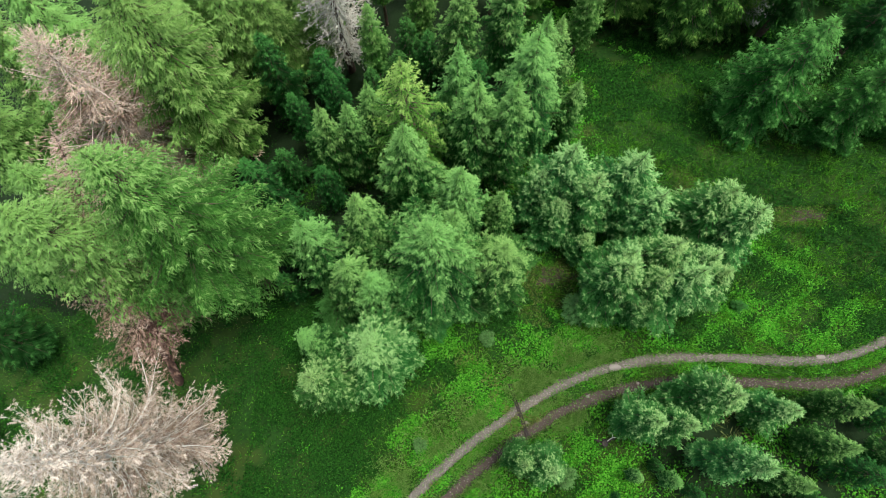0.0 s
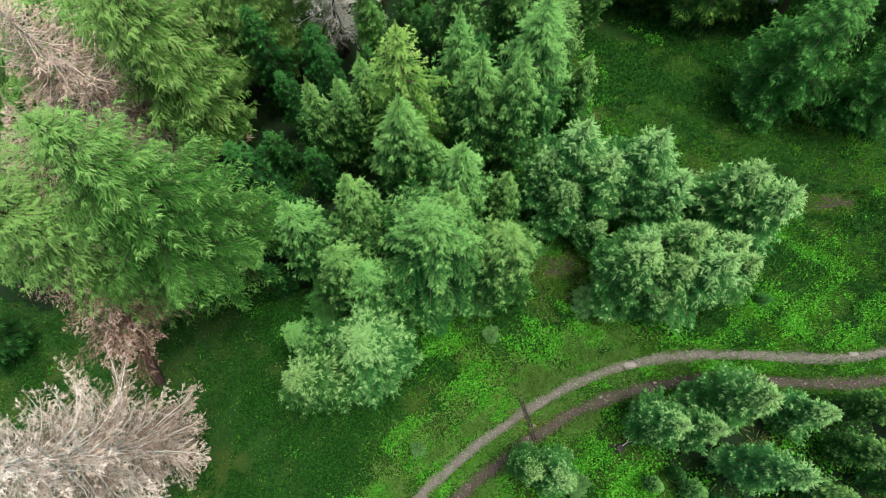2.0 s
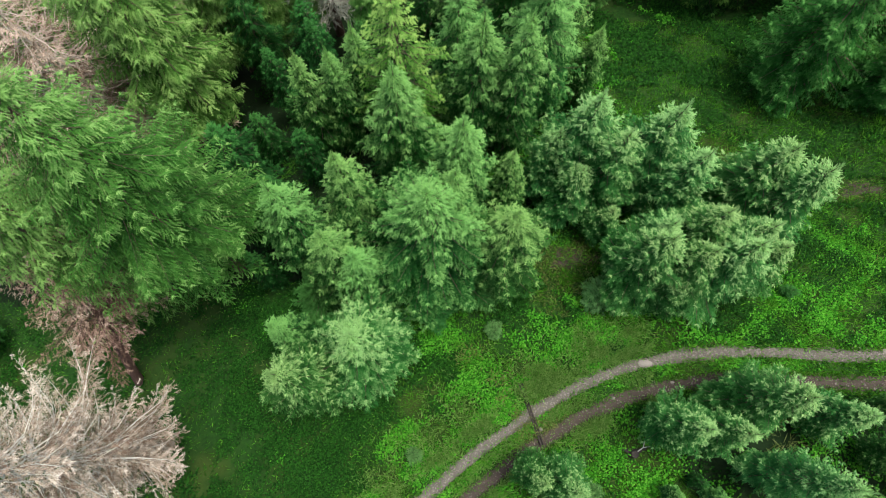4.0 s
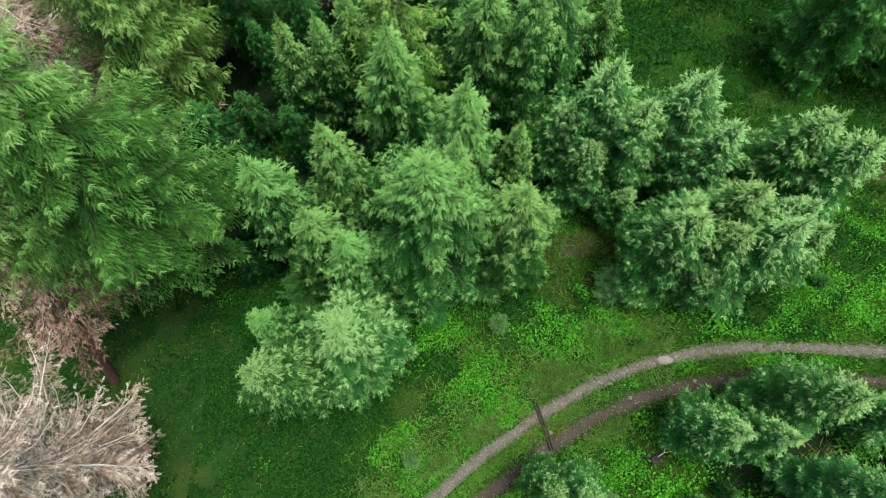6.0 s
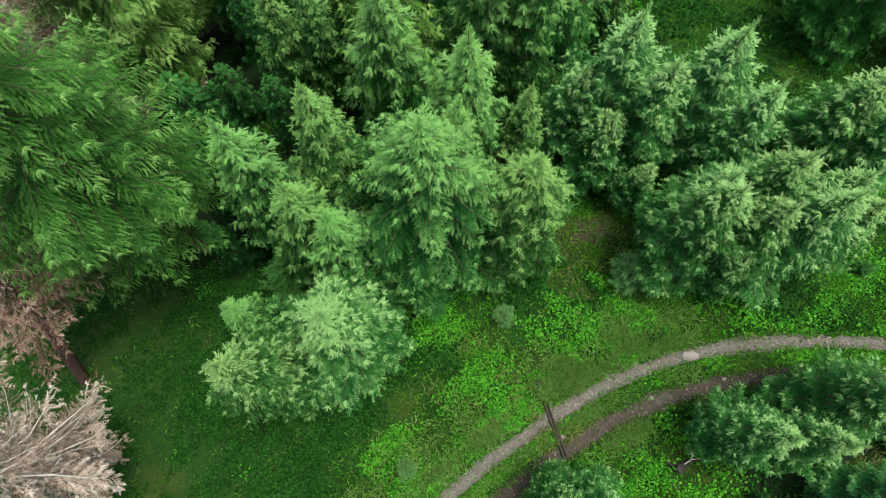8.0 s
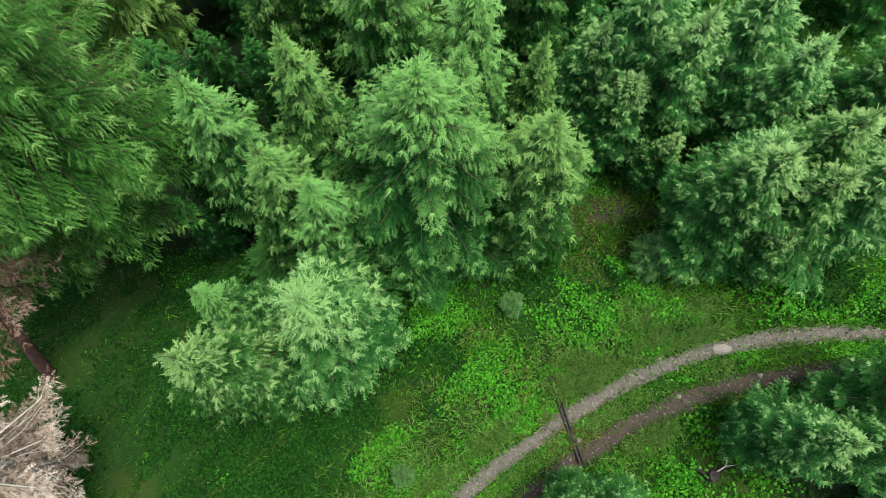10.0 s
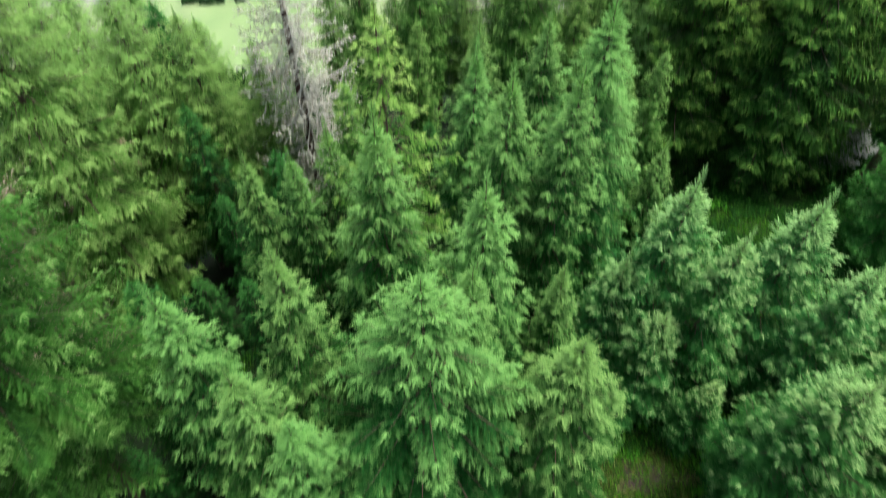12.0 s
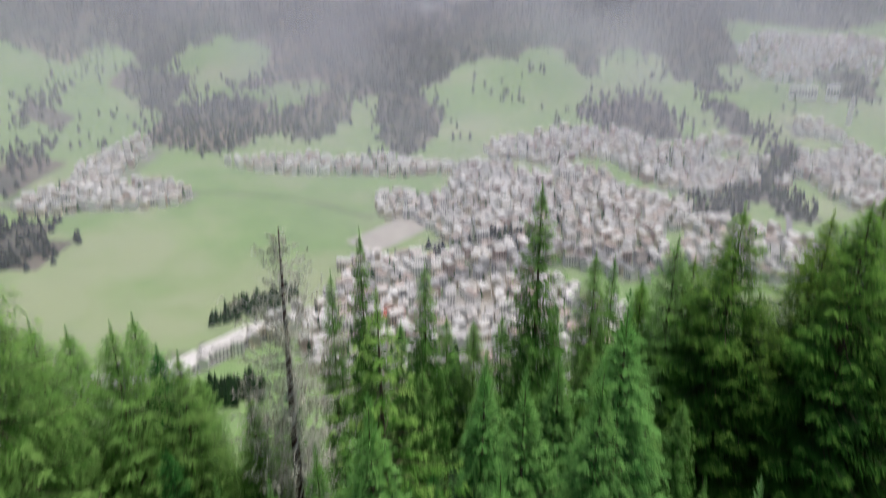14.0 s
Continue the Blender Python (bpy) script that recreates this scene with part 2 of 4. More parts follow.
def sprays(p, d, face, length, width, age_light, sag=0.25, fin=0.17):
    """Needle twigs: a narrow bending axis with three pairs of slim side shoots; eight triangles each, paler to the tips."""
    n = len(p)
    d = norm(d)
    side = norm(np.cross(d, face + rng.normal(0, 0.2, (n, 3))))
    nrm = np.cross(side, d)
    L, W = length[:, None], width[:, None]

    def along(t):
        return p + d * (L * t) - nrm * (L * sag * t * t)

    core = (0.05 * L + 0.09 * W) * (fin / 0.17)
    mid = along(0.45)
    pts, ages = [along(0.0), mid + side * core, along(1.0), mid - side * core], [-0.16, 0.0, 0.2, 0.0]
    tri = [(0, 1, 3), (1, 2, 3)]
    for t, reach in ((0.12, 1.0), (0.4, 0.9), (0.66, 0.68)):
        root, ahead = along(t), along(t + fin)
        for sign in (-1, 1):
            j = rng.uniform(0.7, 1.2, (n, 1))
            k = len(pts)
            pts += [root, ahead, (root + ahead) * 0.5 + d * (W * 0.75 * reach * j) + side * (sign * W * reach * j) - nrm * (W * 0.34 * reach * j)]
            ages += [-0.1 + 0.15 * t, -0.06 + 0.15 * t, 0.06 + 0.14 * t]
            tri.append((k, k + 1, k + 2) if sign > 0 else (k + 1, k, k + 2))
    k = len(pts)
    verts = np.stack(pts, 1).reshape(-1, 3)
    faces = (np.array(tri)[None] + (np.arange(n) * k)[:, None, None]).reshape(-1, 3)
    return verts, faces, (age_light[:, None] + np.array(ages)[None]).reshape(-1)


def tubes(segs, sides=4):
    """Tapered limbs: rows of (start, end, radius at start, radius at end)."""
    a = np.array([s[0] for s in segs]); b = np.array([s[1] for s in segs])
    ra = np.array([s[2] for s in segs]); rb = np.array([s[3] for s in segs])
    d = norm(b - a)
    ref = np.where(np.abs(d[:, 2:3]) > 0.9, np.array([[1.0, 0, 0]]), np.array([[0, 0, 1.0]]))
    u = norm(np.cross(d, ref)); v = np.cross(d, u)
    ang = np.arange(sides) * 2 * np.pi / sides
    ring = u[:, None] * np.cos(ang)[None, :, None] + v[:, None] * np.sin(ang)[None, :, None]
    verts = np.concatenate([a[:, None] + ring * ra[:, None, None], b[:, None] + ring * rb[:, None, None]], 1)
    base = np.arange(len(segs))[:, None, None] * sides * 2
    i = np.arange(sides); j = (i + 1) % sides
    quad = np.stack([i, j, j + sides, i + sides], 1)[None] + base
    return verts.reshape(-1, 3), quad.reshape(-1, 4)


# ---- conifers ----
def conifer_meshes(name, height, radius, needle, bark, bare=0.1, spacing=0.5, per=7, twig=0.34, thick=0.34, steep=0.42, droop=0.3, shoots=0.5, flat=0.42, spikes=1.0, sag=0.25, hang=0.25, lift=1.05, curl=0.32, limb=1.0, limb_bark=None, glow=3.4, mess=0.0, fin=0.17, waist=(0.75, 1.1)):
    """Trunk, branchwork and crown of one conifer with whorled boughs; its base at the origin."""
    P, D, FACE, LEN, WID, AGE_LIGHT, LIMB = [], [], [], [], [], [], []
    up = np.array([0, 0, 1.0])
    lean = rng.normal(0, 0.01 * height, 2)
    lump = rng.uniform(0, 2 * np.pi, 4)
    base = height * bare
    z = base
    while z < height - 0.5:
        dist = height - z
        f = dist / (height - base)
        reach = radius * (1 - math.exp(-steep * max(dist - 0.35, 0.08) / radius))
        if f > waist[0]:
            reach *= 1 - (f - waist[0]) * waist[1]
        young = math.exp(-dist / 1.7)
        # lit treetop and dark lower boughs, painted into the needle colour
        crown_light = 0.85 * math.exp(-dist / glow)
        n = max(4, per + int(rng.integers(-1, 2)))
        turn = rng.uniform(0, 2 * np.pi)
        axis = np.array([lean[0] * z / height, lean[1] * z / height, z])
        for b in range(n):
            ang = turn + b * 2 * np.pi / n + rng.normal(0, 0.2)
            lobe = 1 + 0.12 * math.sin(3 * ang + lump[0] + z * 0.7) + 0.1 * math.sin(2 * ang + lump[1] - z * 0.45)
            L = max(0.16, reach * lobe * rng.uniform(0.66, 1.14))
            rise = lift * young - droop * (1 - young) + rng.normal(0, 0.08)
            tone = rng.normal(0, 0.09 + 0.12 * mess)
            L *= 1 + mess * rng.uniform(-0.45, 0.25)
            bend, wave = mess * rng.normal(0, 0.22), rng.uniform(0, 6.28)
            out = np.array([math.cos(ang), math.sin(ang), 0.0])
            side = np.array([-out[1], out[0], 0.0])
            face = up * 0.9 + out * 0.55
            step = twig * 0.42 * (0.55 + 0.45 * min(1, dist / 4))
            # the shaded inner third of a long bough carries no needles
            s = np.arange(max(0.3 * L if L > 1.2 else 0.1 * L, 0.03), L, step) / L
            s = s[rng.random(len(s)) > 0.35 * mess]
            k = len(s)
            pts = side * (bend * L * s * s + mess * 0.035 * L * np.sin(7 * s + wave))[:, None] + axis + out * (s * L)[:, None] + up * ((rise * s + curl * (s ** 3 - 0.6 * s)) * L)[:, None]
            end = side * (bend * L) + axis + out * L + up * ((rise + 0.4 * curl) * L)
            mid = side * (bend * 0.25 * L + mess * 0.035 * L * math.sin(3.5 + wave)) + axis + out * (0.5 * L) + up * ((rise * 0.5 - 0.175 * curl) * L)
            wood = side * (bend * 0.64 * L + mess * 0.035 * L * math.sin(5.6 + wave)) + axis + out * (0.8 * L) + up * ((rise * 0.8 + 0.032 * curl) * L)
            for a, b, ra, rb in ((axis, mid, 0.008 + 0.008 * L, 0.005 + 0.005 * L), (mid, wood, 0.005 + 0.005 * L, 0.004 + 0.002 * L), (wood, end, 0.004 + 0.002 * L, 0.002)):
                LIMB.append((a, b, ra * limb, rb * limb))
            if k:
                spread = np.minimum(flat * L * (1.12 - s) + 0.05, 0.3 + twig)
                for sign in (-1, 1):
                    m = np.maximum(1, np.round(spread / (twig * 0.62))).astype(int)
                    idx = np.repeat(np.arange(k), m)
                    o = np.concatenate([(np.arange(c) + 0.2) / c for c in m])
                    fan = np.repeat(rng.uniform(0.6, 0.95, k), m)
                    tilt = np.repeat(rng.normal(-hang * (1 - young) + 0.4 * young, 0.16, k), m)
                    sw = spread[idx] * o
                    p = pts[idx] + sign * side * (sw * fan)[:, None] + out * (sw * 0.55)[:, None] + rng.normal(0, (0.05 + 0.3 * mess) * twig, (len(idx), 3))
                    p[:, 2] += sw * (tilt - 0.3 * o)
                    d = out * 0.8 + sign * side * (fan * (0.5 + 0.5 * o))[:, None] + rng.normal(0, 0.15 + 0.4 * mess, (len(idx), 3))
                    d[:, 2] += tilt + rise * 0.4
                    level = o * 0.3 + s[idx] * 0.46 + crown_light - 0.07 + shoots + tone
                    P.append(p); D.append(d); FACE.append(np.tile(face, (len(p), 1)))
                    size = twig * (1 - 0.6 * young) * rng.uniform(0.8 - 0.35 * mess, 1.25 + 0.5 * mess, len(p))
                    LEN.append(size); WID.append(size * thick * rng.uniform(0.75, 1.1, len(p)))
                    AGE_LIGHT.append((level - 0.6) / 0.95 + rng.normal(0, 0.05 + 0.12 * mess, len(p)))
            # the pointed end of the bough with its young shoots
            q = 5
            fanned = np.linspace(-0.7, 0.7, q) + rng.normal(0, 0.12, q)
            d = out * np.cos(fanned)[:, None] + side * np.sin(fanned)[:, None] + up * (0.1 + (lift * 0.7) * young + rng.normal(0, 0.12, (q, 1)))
            P.append(np.tile(end, (q, 1)) - out * 0.1); D.append(d); FACE.append(np.tile(face, (q, 1)))
            ln = twig * (0.62 - 0.2 * young) * rng.uniform(0.7, 1.2, q)
            wide = ln * thick * (0.8 - 0.5 * young)
            older = np.zeros(q)
            ln[q // 2] *= 1 + spikes * (0.5 + 1.1 * young) * rng.uniform(0.4, 1.3)
            wide[q // 2] *= 0.5
            older[q // 2] = 0.15
            LEN.append(ln); WID.append(wide)
            AGE_LIGHT.append((0.7 + shoots + tone + crown_light - 0.6) / 0.95 + older + rng.normal(0, 0.06, q))
        z += spacing * (0.34 + 0.66 * min(1, dist / 4.5)) * rng.uniform(0.8, 1.2)
    # leading shoot: a slim candle with a star of side shoots
    q = 34
    h = np.linspace(-0.1, 1.25, q)
    P.append(np.stack([np.full(q, lean[0]), np.full(q, lean[1]), height - 0.95 + h], 1))
    a = np.arange(q) * 2.4
    d = np.stack([np.cos(a), np.sin(a), np.full(q, 1.1)], 1); d[-3:, 2] = 6.0
    D.append(d); FACE.append(np.stack([np.cos(a), np.sin(a), np.full(q, 0.4)], 1))
    LEN.append((0.42 - 0.2 * h) * (0.6 + 0.4 * spikes)); WID.append(0.1 - 0.05 * np.clip(h, 0, 1)); AGE_LIGHT.append(np.full(q, (shoots + 0.5) / 0.95))
    P, D, FACE, LEN, WID, AGE_LIGHT = map(np.concatenate, (P, D, FACE, LEN, WID, AGE_LIGHT))
    verts, faces, age_light = sprays(P, D, FACE, LEN, WID, np.clip(AGE_LIGHT, 0.05, 0.95), sag, fin)
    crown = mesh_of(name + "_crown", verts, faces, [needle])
    crown.attributes.new("age_light", "FLOAT", "POINT").data.foreach_set("value", age_light.astype(np.float32))
    tv, tf = tubes(LIMB, 3)
    limbs = mesh_of(name + "_limbs", tv, tf, [limb_bark or bark])
    steps = np.linspace(-0.6, 1, 9)
    r0 = 0.011 * height + 0.05
    segs = []
    for a, b in zip(steps[:-1], steps[1:]):
        pa, pb = (np.array([lean[0] * c, lean[1] * c, height * c if c > 0 else c * 1.5]) for c in (a, b))
        segs.append((pa, pb, r0 * (1.0 - max(a, 0)) + 0.007, r0 * (1.0 - max(b, 0)) + 0.006))
    sv, sf = tubes(segs, 9)
    trunk = mesh_of(name + "_trunk", sv, sf, [bark], smooth=True)
    return trunk, limbs, crown


def tree(kind, meshes, label, category="tree", group=""):
    ob = new(kind)
    ob.empty_display_size = 0.5
    for nm, me in zip(("trunk", "branchwork", "crown"), meshes):
        piece = part(nm, me, ob)
        if nm != "trunk":
            piece["kind"] = "stuff"
    tagged(ob, label, category, group)
    return ob


def dead_meshes(name, height, radius, twig, bark, density=1.0, bare=0.15, spacing=0.5, curl=0.3, limb=None, steep=0.5, coarse=1.0):
    """A standing dead conifer: bare boughs that fork into side branches with brittle twigs."""
    A, B, RA, RB, MAT, LIMB = [], [], [], [], [], []
    P, D, LEN, WID, IDX = [], [], [], [], []
    z = height * bare
    while z < height * 0.985:
        f = (height - z) / (height * (1 - bare))
        reach = radius * (1 - math.exp(-steep * (height - z) / radius)) * (1 if f < 0.85 else 0.8)
        n = int(rng.integers(4, 7))
        turn = rng.uniform(0, 6.28)
        for b in range(n):
            ang = turn + b * 6.283 / n + rng.normal(0, 0.3)
            L = max(0.3, reach * rng.uniform(0.4, 1.2))
            out = np.array([math.cos(ang), math.sin(ang), 0.0]); side = np.array([-out[1], out[0], 0.0])
            rise = 0.4 * (1 - f) ** 2 - 0.2 * f + rng.normal(0, 0.14)
            s = np.linspace(0, 1, max(4, int(L / 0.3) + 2))
            bend = rng.normal(0, 0.16)
            pts = np.array([0, 0, z]) + out * (s * L)[:, None] + side * (bend * L * s * s + 0.03 * L * np.sin(s * 7 + ang))[:, None] + np.array([0, 0, 1.0]) * ((rise * s + curl * s ** 3 - 0.4 * curl * s) * L)[:, None]
            rad = (0.016 + 0.012 * L) * (1.05 - s) + 0.006
            for q in range(len(s) - 1):
                LIMB.append((pts[q], pts[q + 1], rad[q], rad[q + 1]))
            bleached = 0.7 if rng.random() < 0.45 else 0.25
            k = max(3, int(L / 0.22 * density))
            t = rng.uniform(0.12, 1.0, k)
            base = np.stack([np.interp(t, s, pts[:, c]) for c in range(3)], 1)
            sign = rng.choice([-1, 1], k)
            reach2 = np.minimum(0.5 * L * (1.1 - t) + 0.2, 1.2) * rng.uniform(0.4, 1.1, k)
            dirn = norm(out * rng.uniform(0.4, 0.9, (k, 1)) + side * (sign * rng.uniform(0.3, 1.0, k))[:, None] + np.array([0, 0, 1.0]) * rng.normal(-0.1, 0.25, (k, 1)))
            # side branches bend outwards and curl up at their ends
            knee = base + dirn * (reach2 * 0.55)[:, None]
            turn2 = norm(dirn + out * 0.6 + np.array([0, 0, 1.0]) * rng.normal(0.25, 0.45, (k, 1)))
            tip = knee + turn2 * (reach2 * 0.5)[:, None]
            for q in range(k):
                LIMB.append((base[q], knee[q], 0.015, 0.011))
                LIMB.append((knee[q], tip[q], 0.009, 0.003))
            m = np.maximum(3, (reach2 / 0.065 * density).astype(int))
            idx = np.repeat(np.arange(k), m)
            u = rng.uniform(0.1, 1.0, len(idx))
            low = (u < 0.52)[:, None]
            tw = np.where(low, base[idx] + (knee - base)[idx] * (u / 0.52)[:, None], knee[idx] + (tip - knee)[idx] * ((u - 0.52) / 0.48)[:, None])
            td = np.where(low, dirn[idx], turn2[idx]) * 0.7 + rng.normal(0, 0.6, (len(idx), 3)) + np.array([0, 0, -0.1])
            P.append(tw); D.append(td); LEN.append(rng.uniform(0.08, 0.32, len(idx))); WID.append(coarse * rng.uniform(0.008, 0.018, len(idx))); IDX.append((rng.random(len(idx)) < bleached * 0.8).astype(int))
        z += spacing * rng.uniform(0.7, 1.3) * (0.6 + 0.4 * min(1, (height - z) / 4))
    P, D, LEN, WID, IDX = map(np.concatenate, (P, D, LEN, WID, IDX))
    verts = tufts(P, D, LEN, WID, rng.normal(0, 1, (len(P), 3)))
    crown = mesh_of(name + "_twigs", verts, np.arange(len(verts)).reshape(-1, 4), twig, IDX)
    tv, tf = tubes(LIMB, 3)
    limbs = mesh_of(name + "_limbs", tv, tf, [limb or bark])
    steps = np.linspace(-0.05, 1, 10)
    r0 = 0.013 * height + 0.05
    segs = [(np.array([0.1 * math.sin(a * 4), 0.1 * math.cos(a * 5) - 0.1, height * a]), np.array([0.1 * math.sin(b * 4), 0.1 * math.cos(b * 5) - 0.1, height * b]), r0 * (1.02 - max(a, 0)) + 0.02, r0 * (1.02 - max(b, 0)) + 0.018) for a, b in zip(steps[:-1], steps[1:])]
    sv, sf = tubes(segs, 9)
    return mesh_of(name + "_trunk", sv, sf, [bark], smooth=True), limbs, crown


# ---- the lie of the land ----
def road_y(x):
    """The middle of the track, as a curve over x."""
    x = np.asarray(x, float)
    q = np.clip(x, -4, 31)
    y = 3.43e-05 * q ** 4 - 1.152e-03 * q ** 3 - 1.587e-02 * q ** 2 + 0.8696 * q - 5.195
    return y + 0.93 * 27 * np.tanh(np.minimum(x + 4, 0) / 27) + 0.5 * 20 * np.tanh(np.maximum(x - 31, 0) / 20)


def road_dist(x, y):
    """Metres downhill from the middle of the track (uphill: negative)."""
    g = (road_y(x + 0.5) - road_y(x - 0.5))
    return (y - road_y(x)) / np.sqrt(1 + g * g)


def soft(v, k):
    return k * np.logaddexp(0, v / k)


def swell(x, y, size, seed):
    a = np.sin(x / size + seed) * np.cos(y / size * 0.83 - seed * 2.1) + 0.6 * np.sin((x * 0.7 + y * 0.9) / size * 1.7 + seed * 3)
    return a + 0.35 * np.sin((x - y * 1.3) / size * 3.1 + seed * 5)


def land(x, y):
    """Height of the ground: a wooded mountainside with a track, a broad valley and the far slopes."""
    x, y = np.asarray(x, float), np.asarray(y, float)
    s = road_dist(x, y)
    near = -0.5 * soft(s - 1.5, 0.25) - 0.27 * soft(s - 42, 6) + 0.42 * soft(-s - 1.7, 0.25)
    near = near + 0.13 * swell(x, y, 3.2, 1.0) * np.clip((np.abs(s) - 1.6) / 3, 0, 1)
    floor = -280 + 0.02 * np.abs(x) * 0.2 + 1.5 * swell(x, y, 90, 2.0)
    rise_from = 1190 - 0.16 * np.abs(x + 60) - 60 * np.sin(x / 210 + 0.8)
    far = floor + 0.34 * soft(y - rise_from, 60) + 16 * swell(x, y, 170, 3.0) * np.clip((y - rise_from) / 400, 0, 1)
    far = far + 0.3 * soft(-x - 620, 40) + 0.1 * soft(x - 900, 60)
    k = 12.0
    return np.maximum(near, far) + k * np.exp(-np.abs(near - far) / k) * 0.35


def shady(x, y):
    """Forest floor under the closed stands, where no herbs grow; its shade is painted into the ground colour."""
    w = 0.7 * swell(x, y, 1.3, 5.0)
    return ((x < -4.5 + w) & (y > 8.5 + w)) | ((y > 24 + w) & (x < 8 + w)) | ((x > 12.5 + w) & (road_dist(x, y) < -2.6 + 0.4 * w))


def ground_sheet():
    xs = np.unique(np.concatenate([np.arange(-30, 38, 0.45), -30 - np.geomspace(0.5, 3000, 80), 38 + np.geomspace(0.5, 3000, 80)]))
    ys = np.unique(np.concatenate([np.arange(-12, 44, 0.45), np.arange(44, 420, 8), np.arange(420, 1900, 14), 1900 + np.geomspace(10, 2600, 40), -12 - np.geomspace(0.5, 500, 40)]))
    X, Y = np.meshgrid(xs, ys)
    Z = land(X, Y)
    verts = np.stack([X, Y, Z], -1).reshape(-1, 3)
    nx, ny = len(xs), len(ys)
    i = np.arange(nx - 1)[None] + np.arange(ny - 1)[:, None] * nx
    faces = np.stack([i, i + 1, i + nx + 1, i + nx], -1).reshape(-1, 4)
    c = verts[faces].mean(1)
    idx = np.zeros(len(faces), int)
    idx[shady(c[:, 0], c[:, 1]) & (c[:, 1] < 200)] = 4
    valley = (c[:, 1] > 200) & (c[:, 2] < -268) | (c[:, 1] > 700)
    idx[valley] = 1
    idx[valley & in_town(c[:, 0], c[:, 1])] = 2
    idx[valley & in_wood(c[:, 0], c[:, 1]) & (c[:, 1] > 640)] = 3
    ob = new("ground", mesh_of("ground", verts, faces, [TURF, HAZED_MEADOW, TOWN_GROUND, HAZED_HILL_GROUND, SHADED_FLOOR], idx, True))
    tagged(ob, "green mountainside falling to a broad valley of meadows", "ground", kind="structure")


def blob(x, y, cx, cy, rx, ry, turn=0.0):
    c, s = math.cos(radians(turn)), math.sin(radians(turn))
    u, v = (x - cx) * c + (y - cy) * s, -(x - cx) * s + (y - cy) * c
    return (u / rx) ** 2 + (v / ry) ** 2 < 1 + 0.25 * np.sin(x / 23.0) + 0.2 * np.sin(y / 31.0 + x / 47.0)


def in_town(x, y):
    t = blob(x, y, -177, 1048, 170, 40, -5) | blob(x, y, 110, 850, 190, 200) | blob(x, y, 10, 570, 135, 160, 12) | blob(x, y, 237, 1110, 190, 80, 4)
    t |= blob(x, y, -540, 1045, 32, 100) | blob(x, y, -486, 890, 100, 62, 8) | blob(x, y, -205, 500, 100, 20, 46)
    t |= blob(x, y, 575, 1010, 75, 190) | blob(x, y, 700, 1440, 150, 95) | blob(x, y, 360, 1010, 110, 90) | blob(x, y, 320, 720, 90, 70)
    return t & ~blob(x, y, 205, 1050, 42, 26) & ~blob(x, y, 560, 1130, 60, 40) & ~blob(x, y, 340, 1165, 60, 45)


def in_wood(x, y):
    w = blob(x, y, -734, 1190, 26, 85) | blob(x, y, -600, 1360, 55, 80, 30) | blob(x, y, -439, 1240, 105, 105, 10) | blob(x, y, -272, 1275, 78, 70) | blob(x, y, -94, 1240, 58, 120, 12)
    w |= blob(x, y, -520, 690, 75, 95, 20) | blob(x, y, -660, 960, 30, 110) | blob(x, y, 312, 1235, 92, 82) | blob(x, y, 429, 889, 28, 66) | blob(x, y, 699, 1330, 42, 55)
    for cx, cy, rx, ry, turn in ((470, 1250, 24, 66, 15), (500, 1170, 24, 60, 20), (512, 1110, 22, 52, 0), (468, 1020, 22, 72, -38), (360, 895, 30, 90, -46)):
        w |= blob(x, y, cx, cy, rx, ry, turn)
    w |= blob(x, y, 20, 740, 80, 14, 30) | blob(x, y, -185, 585, 14, 50, -45) | blob(x, y, 640, 740, 190, 50) | blob(x, y, -170, 440, 30, 25)
    high = (y > 1385 + 40 * np.sin(x / 120.0) + 25 * np.sin(x / 53.0 + 1)) & (x < 520 + 0.2 * y - 280) & (x > -980) | (y > 1640 + 40 * np.sin(x / 160.0))
    high &= ~blob(x, y, -690, 1395, 50, 85) & ~blob(x, y, -507, 1470, 105, 108, -12) & ~blob(x, y, 117, 1350, 155, 150, -14) & ~blob(x, y, 343, 1440, 80, 66)
    w |= high
    w |= (y > 190) & (y < 470) & (land(x, y) > -270)
    return w


ground_sheet()


# ---- the track ----
def rut(name, offset, half, mat, label):
    x = np.arange(-9, 40, 0.14)
    g = road_y(x + 0.5) - road_y(x - 0.5)
    nrm = np.stack([-g, np.ones_like(g)], 1) / np.sqrt(1 + g * g)[:, None]
    mid = np.stack([x, road_y(x)], 1)
    rows, cols = [], np.linspace(-1, 1, 7)
    ragged = np.random.default_rng(int(10 + offset * 10))
    edge = 0.07 * np.sin(x * 0.9 + offset) + ragged.normal(0, 0.05, len(x)) + 0.05 * np.sin(x * 2.3 + 2 * offset)
    for c in cols:
        wob = edge if c > 0 else 0.07 * np.sin(x * 0.7 + 3 + offset) + 0.06 * np.roll(edge, 40)
        p = mid + nrm * (offset + c * (half + wob * abs(c)))[:, None]
        z = land(p[:, 0], p[:, 1]) + 0.035 - 0.03 * c * c + 0.01 * np.sin(x * 9 + c * 4)
        rows.append(np.column_stack([p, z]))
    verts = np.stack(rows, 1).reshape(-1, 3)
    n = len(cols)
    i = np.arange(n - 1)[None] + np.arange(len(x) - 1)[:, None] * n
    faces = np.stack([i, i + n, i + n + 1, i + 1], -1).reshape(-1, 4)
    tagged(new(name, mesh_of(name, verts, faces, [mat], smooth=True)), label, "track", kind="structure")


rut("road_rut_gravel", 0.72, 0.35, GRAVEL, "grey gravel wheel rut of a forest track")
rut("road_rut_earth", -0.85, 0.42, EARTH, "brown bare earth wheel rut of a forest track")


